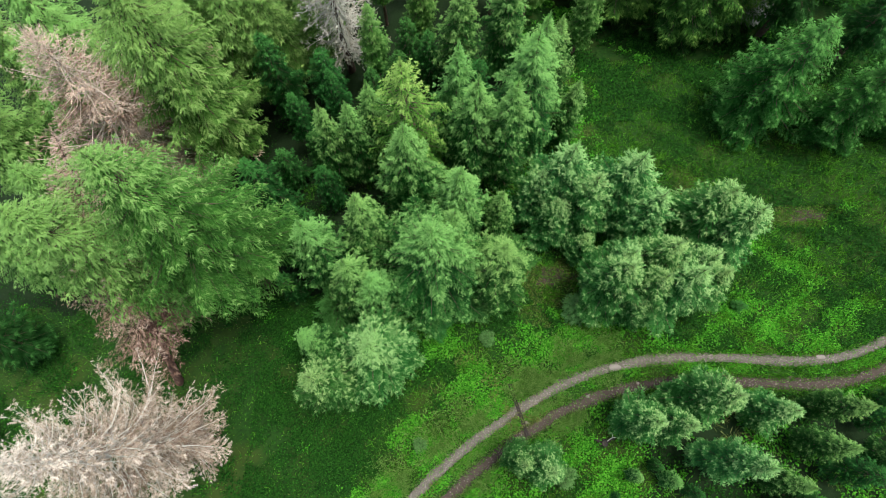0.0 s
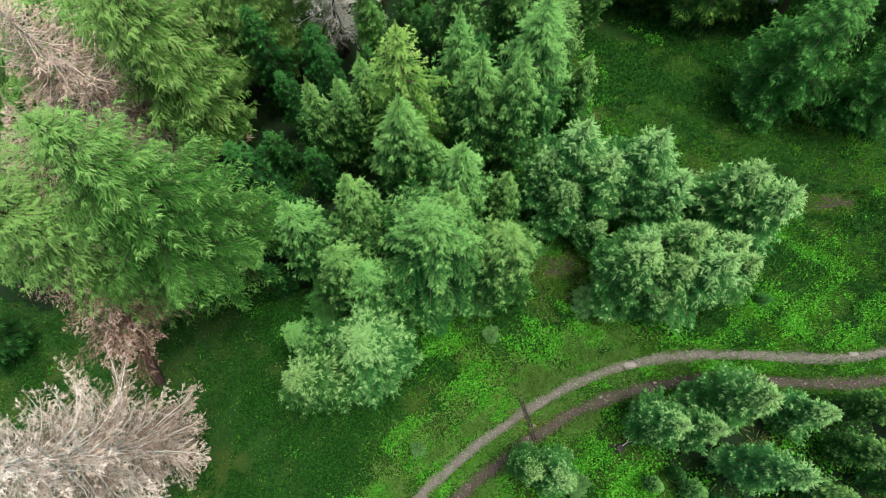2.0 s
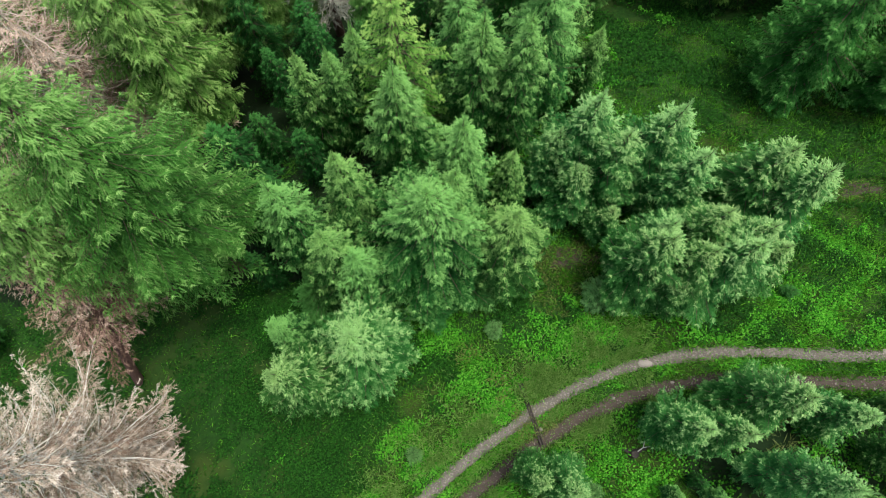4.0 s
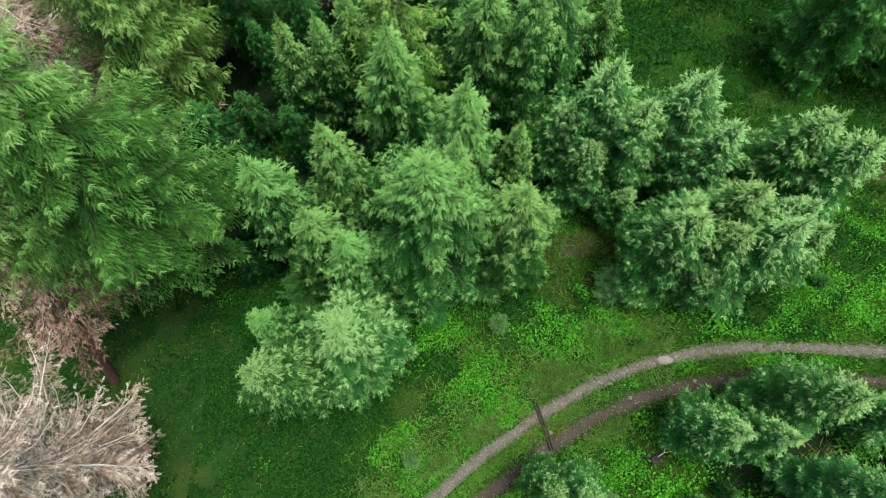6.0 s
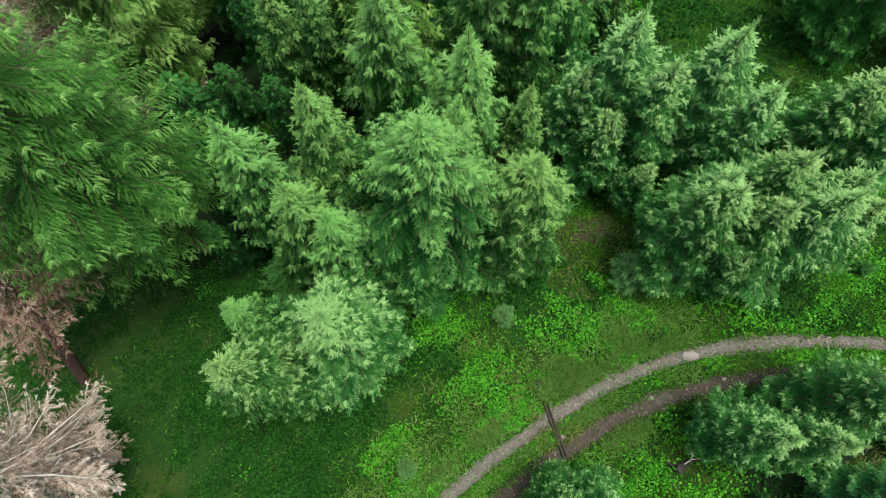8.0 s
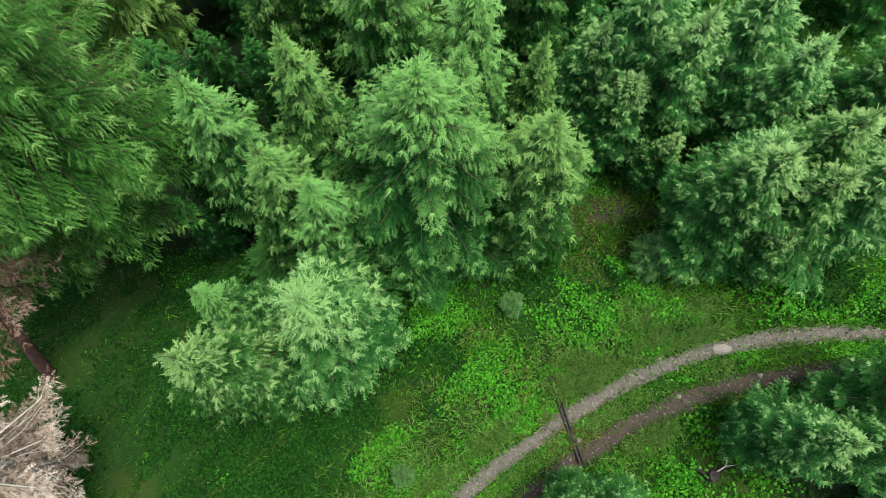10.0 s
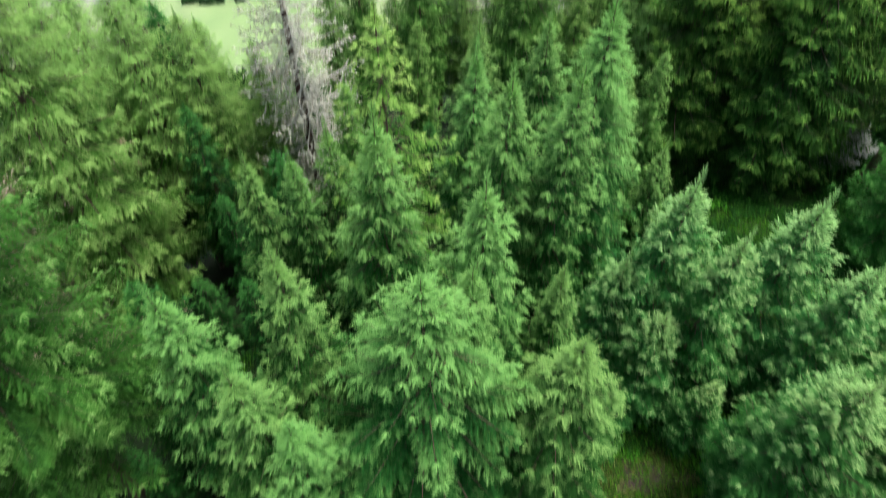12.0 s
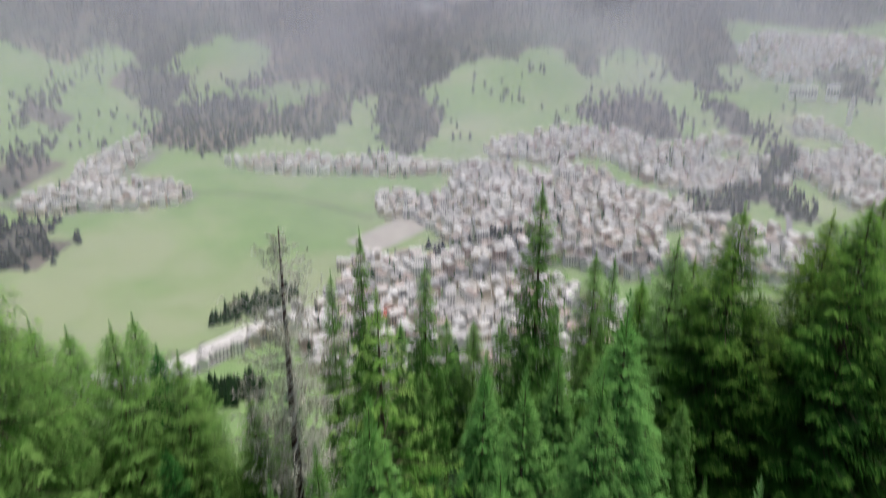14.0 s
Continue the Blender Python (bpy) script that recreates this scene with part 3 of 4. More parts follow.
# ---- the trees ----
def place(ob, x, y, top, height, turn, girth=1.0):
    """Stand a tree of that built height at (x, y), so that its tip comes to the height top."""
    z = float(land(x, y))
    k = (top - z) / height
    return Matrix.Translation((x, y, z)) @ Matrix.Rotation(turn, 4, "Z") @ Matrix.Diagonal((k * girth, k * girth, k, 1))


def stand(kind, meshes, height, label, group, spots):
    """Trees of one kind: spots of x, y, tip height, girth."""
    first = tree(kind, meshes, label, "tree", group)
    for i, (x, y, top, girth) in enumerate(spots):
        m = place(first, x, y, top, height, 1.9 * i + x, girth)
        if i == 0:
            first.matrix_basis = m
        else:
            copy_thing(first, m).scale = m.to_scale()


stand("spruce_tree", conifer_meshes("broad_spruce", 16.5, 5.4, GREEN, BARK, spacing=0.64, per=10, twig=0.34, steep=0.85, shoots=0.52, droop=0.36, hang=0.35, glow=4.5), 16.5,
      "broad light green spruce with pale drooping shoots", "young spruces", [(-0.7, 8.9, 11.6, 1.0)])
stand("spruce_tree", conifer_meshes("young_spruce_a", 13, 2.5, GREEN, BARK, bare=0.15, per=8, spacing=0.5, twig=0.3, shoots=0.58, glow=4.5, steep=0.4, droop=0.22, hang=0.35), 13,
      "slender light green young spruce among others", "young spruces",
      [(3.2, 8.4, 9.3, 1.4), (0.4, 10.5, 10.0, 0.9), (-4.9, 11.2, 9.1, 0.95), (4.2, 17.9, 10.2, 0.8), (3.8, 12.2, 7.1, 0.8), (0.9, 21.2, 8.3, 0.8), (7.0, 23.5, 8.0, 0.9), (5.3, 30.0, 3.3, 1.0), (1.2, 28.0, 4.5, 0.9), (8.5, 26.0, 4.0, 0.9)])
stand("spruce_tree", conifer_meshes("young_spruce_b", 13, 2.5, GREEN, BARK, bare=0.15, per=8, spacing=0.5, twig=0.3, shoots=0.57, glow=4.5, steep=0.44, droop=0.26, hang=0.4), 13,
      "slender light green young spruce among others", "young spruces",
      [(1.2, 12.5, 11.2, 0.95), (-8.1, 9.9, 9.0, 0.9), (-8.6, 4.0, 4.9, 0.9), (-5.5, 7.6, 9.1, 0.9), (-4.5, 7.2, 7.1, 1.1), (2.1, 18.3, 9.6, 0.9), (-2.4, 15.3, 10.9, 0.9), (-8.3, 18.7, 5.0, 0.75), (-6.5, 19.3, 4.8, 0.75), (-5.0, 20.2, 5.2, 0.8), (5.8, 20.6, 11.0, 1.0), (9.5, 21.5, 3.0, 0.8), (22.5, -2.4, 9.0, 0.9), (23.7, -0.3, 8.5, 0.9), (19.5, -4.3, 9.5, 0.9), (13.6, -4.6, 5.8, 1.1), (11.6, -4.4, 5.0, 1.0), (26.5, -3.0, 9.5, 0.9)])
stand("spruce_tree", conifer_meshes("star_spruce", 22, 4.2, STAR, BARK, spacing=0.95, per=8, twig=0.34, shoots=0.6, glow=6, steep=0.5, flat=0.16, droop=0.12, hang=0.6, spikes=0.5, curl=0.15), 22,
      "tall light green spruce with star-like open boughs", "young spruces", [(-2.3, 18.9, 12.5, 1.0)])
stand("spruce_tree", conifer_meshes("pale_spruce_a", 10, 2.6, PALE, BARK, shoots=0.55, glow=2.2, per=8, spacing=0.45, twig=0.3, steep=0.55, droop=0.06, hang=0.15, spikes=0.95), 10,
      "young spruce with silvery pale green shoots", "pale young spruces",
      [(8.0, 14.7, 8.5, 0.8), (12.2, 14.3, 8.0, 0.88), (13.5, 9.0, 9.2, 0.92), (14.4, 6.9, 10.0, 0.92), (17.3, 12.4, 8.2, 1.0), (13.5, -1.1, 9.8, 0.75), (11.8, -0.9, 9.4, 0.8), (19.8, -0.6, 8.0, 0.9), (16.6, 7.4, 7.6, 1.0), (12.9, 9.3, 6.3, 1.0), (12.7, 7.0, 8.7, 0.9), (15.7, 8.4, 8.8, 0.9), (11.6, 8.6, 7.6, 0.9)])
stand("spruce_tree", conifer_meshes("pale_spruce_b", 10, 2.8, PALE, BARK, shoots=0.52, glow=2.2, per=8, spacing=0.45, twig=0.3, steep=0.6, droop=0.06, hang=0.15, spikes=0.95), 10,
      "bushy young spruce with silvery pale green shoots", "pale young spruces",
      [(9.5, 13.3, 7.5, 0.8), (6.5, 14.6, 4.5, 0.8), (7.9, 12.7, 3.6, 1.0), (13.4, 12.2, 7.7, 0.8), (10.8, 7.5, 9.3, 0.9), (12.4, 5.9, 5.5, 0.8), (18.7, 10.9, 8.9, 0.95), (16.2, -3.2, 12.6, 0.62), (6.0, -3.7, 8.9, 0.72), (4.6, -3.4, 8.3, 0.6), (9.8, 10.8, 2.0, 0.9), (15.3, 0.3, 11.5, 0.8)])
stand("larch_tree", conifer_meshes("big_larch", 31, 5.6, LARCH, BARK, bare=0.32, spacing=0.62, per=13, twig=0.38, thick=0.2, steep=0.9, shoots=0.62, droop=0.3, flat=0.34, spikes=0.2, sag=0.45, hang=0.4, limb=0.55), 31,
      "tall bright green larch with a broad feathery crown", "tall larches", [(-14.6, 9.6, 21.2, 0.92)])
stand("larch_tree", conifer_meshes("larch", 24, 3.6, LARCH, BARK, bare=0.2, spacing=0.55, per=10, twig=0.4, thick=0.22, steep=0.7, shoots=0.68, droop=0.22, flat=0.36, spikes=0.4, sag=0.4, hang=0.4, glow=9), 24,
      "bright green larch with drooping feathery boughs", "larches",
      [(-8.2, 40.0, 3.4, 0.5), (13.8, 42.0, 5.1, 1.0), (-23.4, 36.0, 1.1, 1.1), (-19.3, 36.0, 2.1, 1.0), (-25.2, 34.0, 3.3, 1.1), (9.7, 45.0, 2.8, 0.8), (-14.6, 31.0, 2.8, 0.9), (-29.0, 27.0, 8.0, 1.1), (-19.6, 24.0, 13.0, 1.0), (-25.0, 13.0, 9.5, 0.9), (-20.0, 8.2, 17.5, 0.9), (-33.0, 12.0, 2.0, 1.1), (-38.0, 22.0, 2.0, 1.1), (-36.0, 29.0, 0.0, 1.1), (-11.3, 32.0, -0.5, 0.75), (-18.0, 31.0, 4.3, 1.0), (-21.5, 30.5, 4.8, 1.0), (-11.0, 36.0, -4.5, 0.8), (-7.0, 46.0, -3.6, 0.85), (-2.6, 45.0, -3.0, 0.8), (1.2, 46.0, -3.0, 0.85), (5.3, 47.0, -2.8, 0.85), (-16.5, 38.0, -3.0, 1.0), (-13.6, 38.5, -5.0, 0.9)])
stand("larch_tree", conifer_meshes("shaded_larch", 24, 3.8, SHADED_LARCH, BARK, bare=0.1, spacing=0.58, per=10, twig=0.42, thick=0.22, steep=0.7, shoots=0.42, droop=0.16, flat=0.4, spikes=0.4, sag=0.3, hang=0.3, glow=8), 24,
      "larch with drooping boughs at the forest edge, shade painted into its needles", "larches",
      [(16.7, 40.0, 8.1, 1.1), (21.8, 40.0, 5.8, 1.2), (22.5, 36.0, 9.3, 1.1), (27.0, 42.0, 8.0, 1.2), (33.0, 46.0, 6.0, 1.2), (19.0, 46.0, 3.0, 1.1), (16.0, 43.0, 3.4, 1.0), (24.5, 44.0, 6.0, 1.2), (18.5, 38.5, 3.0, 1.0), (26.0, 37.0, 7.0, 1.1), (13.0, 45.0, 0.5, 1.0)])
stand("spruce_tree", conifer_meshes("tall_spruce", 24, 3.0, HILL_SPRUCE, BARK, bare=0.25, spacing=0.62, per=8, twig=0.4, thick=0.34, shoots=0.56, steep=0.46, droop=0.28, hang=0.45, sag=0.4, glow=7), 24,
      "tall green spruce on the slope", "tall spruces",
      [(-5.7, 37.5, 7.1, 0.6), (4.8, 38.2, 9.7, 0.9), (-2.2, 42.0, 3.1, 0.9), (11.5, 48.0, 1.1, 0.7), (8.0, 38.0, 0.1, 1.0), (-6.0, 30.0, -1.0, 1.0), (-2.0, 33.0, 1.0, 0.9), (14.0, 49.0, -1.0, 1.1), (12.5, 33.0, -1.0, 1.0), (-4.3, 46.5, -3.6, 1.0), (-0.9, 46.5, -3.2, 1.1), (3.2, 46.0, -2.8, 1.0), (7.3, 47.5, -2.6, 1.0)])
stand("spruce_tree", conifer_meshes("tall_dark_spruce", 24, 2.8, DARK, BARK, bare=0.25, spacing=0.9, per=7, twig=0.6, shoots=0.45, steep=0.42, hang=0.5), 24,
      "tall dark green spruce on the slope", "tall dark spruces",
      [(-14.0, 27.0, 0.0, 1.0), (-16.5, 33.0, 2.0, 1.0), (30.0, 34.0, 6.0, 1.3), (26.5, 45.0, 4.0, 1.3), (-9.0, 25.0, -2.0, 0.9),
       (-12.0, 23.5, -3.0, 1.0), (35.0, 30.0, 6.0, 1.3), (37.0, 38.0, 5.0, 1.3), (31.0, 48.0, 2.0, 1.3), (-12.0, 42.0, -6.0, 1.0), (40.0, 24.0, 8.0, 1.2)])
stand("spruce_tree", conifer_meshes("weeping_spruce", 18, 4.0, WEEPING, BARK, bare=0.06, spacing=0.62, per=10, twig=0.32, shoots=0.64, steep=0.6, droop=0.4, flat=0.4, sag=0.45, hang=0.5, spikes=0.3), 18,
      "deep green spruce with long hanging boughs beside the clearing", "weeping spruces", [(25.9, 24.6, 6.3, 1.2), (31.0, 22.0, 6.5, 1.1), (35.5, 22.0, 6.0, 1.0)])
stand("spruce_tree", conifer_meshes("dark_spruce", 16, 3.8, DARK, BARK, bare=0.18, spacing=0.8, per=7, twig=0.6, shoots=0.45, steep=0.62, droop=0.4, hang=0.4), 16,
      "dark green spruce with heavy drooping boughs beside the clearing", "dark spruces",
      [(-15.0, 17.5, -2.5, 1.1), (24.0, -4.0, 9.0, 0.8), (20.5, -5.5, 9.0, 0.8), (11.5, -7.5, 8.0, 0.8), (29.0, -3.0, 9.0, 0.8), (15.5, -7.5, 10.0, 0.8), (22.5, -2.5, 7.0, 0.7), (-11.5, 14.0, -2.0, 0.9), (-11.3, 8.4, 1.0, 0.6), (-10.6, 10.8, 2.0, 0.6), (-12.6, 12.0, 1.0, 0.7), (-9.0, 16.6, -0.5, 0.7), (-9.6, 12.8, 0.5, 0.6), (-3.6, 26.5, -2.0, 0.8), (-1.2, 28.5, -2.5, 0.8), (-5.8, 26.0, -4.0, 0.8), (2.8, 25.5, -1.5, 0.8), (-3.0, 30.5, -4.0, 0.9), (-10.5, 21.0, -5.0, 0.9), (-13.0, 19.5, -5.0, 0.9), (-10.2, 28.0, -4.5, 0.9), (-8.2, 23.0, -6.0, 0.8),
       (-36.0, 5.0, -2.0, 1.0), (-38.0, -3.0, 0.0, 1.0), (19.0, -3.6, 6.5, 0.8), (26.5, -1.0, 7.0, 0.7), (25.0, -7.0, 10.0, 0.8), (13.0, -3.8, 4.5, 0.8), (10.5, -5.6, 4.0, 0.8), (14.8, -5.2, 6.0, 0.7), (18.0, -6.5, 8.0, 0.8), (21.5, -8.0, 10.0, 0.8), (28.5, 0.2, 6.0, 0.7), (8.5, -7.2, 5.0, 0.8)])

def dead_tree(x, y, top, height, meshes, label, lean=0.0):
    dead = tree("dead_tree", meshes, label, "dead tree", "dead conifers")
    dead.matrix_basis = place(dead, x, y, top, height, x)
    if lean:
        dead.matrix_basis = Matrix.Translation(dead.location) @ Matrix.Rotation(radians(lean), 4, (-0.98, 0.17, 0)) @ Matrix.Rotation(1.0, 4, "Z")


dead_tree(-17.4, -2.6, 19.0, 25, conifer_meshes("bleached_conifer", 25, 5.2, DEAD, DEAD_BARK, bare=0.1, spacing=0.46, per=9, twig=0.27, thick=0.3, steep=0.7, droop=0.02, flat=0.24, shoots=0.5, curl=0.5, hang=0.1, spikes=0.8, limb=1.1, limb_bark=LICHEN, mess=0.75, fin=0.07, waist=(0.6, 1.7)),
          "dead pale beige conifer with dense bare twigs")
dead_tree(-21.0, 1.5, 18.0, 27, conifer_meshes("withered_conifer", 27, 4.6, WITHERED, BROWN_BARK, bare=0.28, spacing=0.5, per=9, twig=0.3, thick=0.28, steep=0.6, droop=0.3, flat=0.24, shoots=0.55, hang=0.4, spikes=0.6, limb=1.1, mess=0.7, fin=0.08),
          "leaning dead conifer with reddish brown trunk and withered boughs", 25)
dead_tree(-26.0, 22.3, 8.0, 26, conifer_meshes("pinkish_conifer", 26, 7.4, WITHERED, DEAD_BARK, bare=0.1, spacing=0.55, per=9, twig=0.38, thick=0.2, steep=0.7, droop=0.05, flat=0.26, shoots=0.68, curl=0.5, hang=0.2, spikes=1.0, limb=1.3, limb_bark=BLEACHED, mess=0.9, fin=0.09),
          "dead conifer with withered pinkish brown boughs")
dead_tree(-9.0, 32.1, 9.4, 26, dead_meshes("lichen_conifer", 26, 3.7, [LICHEN_TWIG, GREY_TWIG], BROWN_BARK, 0.75, limb=LICHEN, curl=0.4, steep=0.8, coarse=2.8),
          "dead grey spruce with lichen on bare boughs")


# ---- herbs and grass on the slope ----
def cover(n, seed, box, keep):
    r = np.random.default_rng(seed)
    x, y = r.uniform(box[0], box[1], n), r.uniform(box[2], box[3], n)
    k = keep(x, y, r)
    return x[k], y[k], r


def off_ruts(x, y):
    s = road_dist(x, y)
    return (np.abs(s - 0.72) > 0.37) & (np.abs(s + 0.85) > 0.45)


def lush(x, y):
    return swell(x, y, 1.6, 4.0) + 0.6 * swell(x, y, 0.6, 9.0)


def bare(x, y):
    """Worn places with thin dry grass on bare earth."""
    w = 0.3 * swell(x, y, 0.5, 2.0)
    return (((x - 7.9) / 2.3) ** 2 + ((y - 8.4) / 1.9) ** 2 < 1 + w) | (((x - 27.5) / 2.6) ** 2 + ((y - 14.0) / 1.0) ** 2 < 1 + w) | (((x - 6.5) / 1.6) ** 2 + ((y - 6.0) / 1.2) ** 2 < 0.6 + w)


for cx, cy, rx, ry in ((8.3, 9.0, 2.3, 1.1), (28.0, 14.0, 1.8, 0.8)):
    rad, ang = np.meshgrid(np.linspace(0, 1, 8), np.linspace(0, 2 * np.pi, 40, endpoint=False))
    wob = 1 + 0.25 * np.sin(3 * ang + cx) + 0.16 * np.sin(7 * ang) + 0.14 * np.sin(13 * ang + 1)
    px, py = cx + rx * 0.62 * rad * wob * np.cos(ang), cy + ry * 0.62 * rad * wob * np.sin(ang)
    v = np.stack([px, py, land(px, py) + 0.05 * (1 - rad ** 2) + 0.01], -1).reshape(-1, 3)
    i, j = np.meshgrid(np.arange(40), np.arange(7), indexing="ij")
    f = np.stack([i * 8 + j, i * 8 + j + 1, (i + 1) % 40 * 8 + j + 1, (i + 1) % 40 * 8 + j], -1).reshape(-1, 4)
    tagged(new("ground_bare_patch", mesh_of("ground_bare_patch", v, f, [EARTH], smooth=True)), "bare brown earth worn through the grass", "earth", kind="structure")

x, y, r = cover(330000, 3, (-44, 36, -9, 28), lambda a, b, q: off_ruts(a, b) & ~bare(a, b) & (~shady(a, b) | (q.random(len(a)) < np.where(a > 10, 0.95, 0.35))) & (lush(a, b) > q.uniform(-0.6, 0.9, len(a))) & (np.abs(road_dist(a, b)) > 1.35))
n = len(x)
p = np.stack([x, y, land(x, y) + (0.24 + 0.2 * swell(x, y, 0.22, 3.0)) * r.uniform(0.35, 1.15, n)], 1)
a = r.uniform(0, 6.283, n)
verts = tufts(p, np.stack([np.cos(a), np.sin(a), r.normal(0.0, 0.3, n)], 1), r.uniform(0.09, 0.22, n), r.uniform(0.04, 0.085, n))
x1, y1 = x, y
x2, y2, r = cover(300000, 8, (-14, 32, -8, 15), lambda a, b, q: off_ruts(a, b) & ~bare(a, b) & ~shady(a, b) & (lush(a + 7, b) > q.uniform(-0.9, 0.6, len(a)) + 1.6 * ((a > 12) & (road_dist(a, b) < -1.6)))  & (np.abs(road_dist(a, b) + 0.85) > 0.6))
n = len(x2)
tall = 0.22 + 0.36 * np.clip(swell(x2, y2, 0.8, 12.0), -0.4, 1.6)
tall = np.where(np.abs(road_dist(x2, y2)) < 1.3, 0.08, tall)
p = np.stack([x2, y2, land(x2, y2) + tall * r.uniform(0.5, 1.1, n)], 1)
a = r.uniform(0, 6.283, n)
verts = np.concatenate([verts, tufts(p, np.stack([np.cos(a), np.sin(a), r.normal(-0.1, 0.3, n)], 1), r.uniform(0.08, 0.18, n), r.uniform(0.03, 0.07, n))])
x3, y3, r = cover(90000, 9, (6, 44, 24, 46), lambda a, b, q: lush(a, b) > q.uniform(-0.9, 0.6, len(a)))
n = len(x3)
a = r.uniform(0, 6.283, n)
p = np.stack([x3, y3, land(x3, y3) + r.uniform(0.1, 0.5, n)], 1)
verts = np.concatenate([verts, tufts(p, np.stack([np.cos(a), np.sin(a), r.normal(-0.1, 0.3, n)], 1), r.uniform(0.15, 0.34, n), r.uniform(0.06, 0.12, n))])
hx, hy = np.concatenate([x1, x2, x3]), np.concatenate([y1, y2, y3])
# darker leaves in random patches, and painted where trees shade the slope
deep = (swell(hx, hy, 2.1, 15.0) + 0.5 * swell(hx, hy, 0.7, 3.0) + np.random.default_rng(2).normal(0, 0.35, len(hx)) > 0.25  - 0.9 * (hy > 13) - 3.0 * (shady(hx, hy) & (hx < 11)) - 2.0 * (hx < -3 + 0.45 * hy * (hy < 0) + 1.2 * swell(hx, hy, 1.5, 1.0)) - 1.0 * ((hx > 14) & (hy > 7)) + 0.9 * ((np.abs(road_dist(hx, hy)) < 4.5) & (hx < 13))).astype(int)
herbs = new("broadleaf_herbs", mesh_of("broadleaf_herbs", verts, np.arange(len(verts)).reshape(-1, 4), [LEAF, LEAF_DEEP_SHADED], deep))
tagged(herbs, "bright green leafy herbs covering the slope", "herbs", kind="stuff")

x, y, r = cover(230000, 5, (-44, 36, -9, 32), lambda a, b, q: off_ruts(a, b) & ~shady(a, b) & (lush(a, b) < q.uniform(-0.3, 1.0, len(a))) & ((a > -4 + 0.4 * np.minimum(b, 0)) | (q.random(len(a)) < 0.2)))
xe = np.random.default_rng(17).uniform(-9, 36, 26000)
se = np.random.default_rng(18).choice([1.16, 0.3, -0.4, -1.32], 26000) + np.random.default_rng(19).normal(0, 0.17, 26000)
x, y = np.concatenate([x, xe]), np.concatenate([y, road_y(xe) + se * np.sqrt(1 + (road_y(xe + 0.5) - road_y(xe - 0.5)) ** 2)])
n = len(x)
near_road = np.abs(road_dist(x, y)) < 1.5
p = np.stack([x, y, land(x, y) - 0.02], 1)
d = np.stack([r.normal(0, 0.6, n), r.normal(0, 0.6, n), np.ones(n)], 1)
ln = r.uniform(0.2, 0.5, n) * np.where(near_road, 0.55, 1.0)
verts = tufts(p, d, ln, r.uniform(0.015, 0.035, n), r.normal(0, 1, (n, 3)))
idx = (swell(x, y, 2.3, 6.0) + r.normal(0, 0.5, n) + 1.6 * bare(x, y) - 0.8 * ((x > 13) & (y > 7)) > 1.0).astype(int)
# thin dry grass over the worn places
bx, by = np.random.default_rng(61).uniform(4, 31, 60000), np.random.default_rng(62).uniform(3, 16, 60000)
k = bare(bx, by) & (np.random.default_rng(63).random(60000) < 0.8)
bx, by = bx[k], by[k]
n = len(bx)
p = np.stack([bx, by, land(bx, by) + 0.03], 1)
verts = np.concatenate([verts, tufts(p, np.stack([r.normal(0, 0.7, n), r.normal(0, 0.7, n), np.full(n, 0.7)], 1), r.uniform(0.12, 0.34, n), r.uniform(0.012, 0.028, n), r.normal(0, 1, (n, 3)))])
idx = np.concatenate([idx, (r.random(n) < 0.55).astype(int)])
# tussocks of arching blades
r = np.random.default_rng(41)
cx, cy = r.uniform(-16, 33, 5200), r.uniform(-8, 22, 5200)
k = off_ruts(cx, cy) & (swell(cx, cy, 2.3, 6.0) + r.normal(0, 0.6, 5200) > 0.25) & ((cx > -3) | (cy > 12))
cx, cy = np.repeat(cx[k], 11), np.repeat(cy[k], 11)
n = len(cx)
a = r.uniform(0, 6.283, n)
p = np.stack([cx + r.normal(0, 0.06, n), cy + r.normal(0, 0.06, n), land(cx, cy)], 1)
d = np.stack([np.cos(a) * 0.8, np.sin(a) * 0.8, r.uniform(0.3, 1.2, n)], 1)
verts = np.concatenate([verts, tufts(p, d, r.uniform(0.35, 0.75, n), r.uniform(0.015, 0.03, n), r.normal(0, 1, (n, 3)))])
idx = np.concatenate([idx, (swell(cx, cy, 2.3, 6.0) - 0.8 * ((cx > 13) & (cy > 7)) > 1.0).astype(int)])
# pale tall grass along the track
r = np.random.default_rng(57)
cx = r.uniform(-5, 12, 9000)
off = np.where(r.random(9000) < 0.62, 1.25 + r.gamma(1.5, 0.55, 9000), np.where(r.random(9000) < 0.5, r.normal(0.05, 0.25, 9000), -1.3 - r.gamma(1.2, 0.3, 9000)))
cy = road_y(cx) + off * np.sqrt(1 + (road_y(cx + 0.5) - road_y(cx - 0.5)) ** 2)
k = off_ruts(cx, cy) & (swell(cx, cy, 1.1, 21.0) + r.normal(0, 0.5, 9000) > -0.1)
short = np.where(np.abs(off[k]) < 0.6, 0.45, 1.0)
cx, cy, short = np.repeat(cx[k], 6), np.repeat(cy[k], 6), np.repeat(short, 6)
n = len(cx)
a = r.uniform(0, 6.283, n)
p = np.stack([cx + r.normal(0, 0.05, n), cy + r.normal(0, 0.05, n), land(cx, cy) + 0.12 * short], 1)
d = np.stack([np.cos(a) * 0.7, np.sin(a) * 0.7, r.uniform(0.4, 1.3, n)], 1)
verts = np.concatenate([verts, tufts(p, d, r.uniform(0.35, 0.7, n) * short, r.uniform(0.012, 0.024, n), r.normal(0, 1, (n, 3)))])
idx = np.concatenate([idx, np.full(n, 2)])
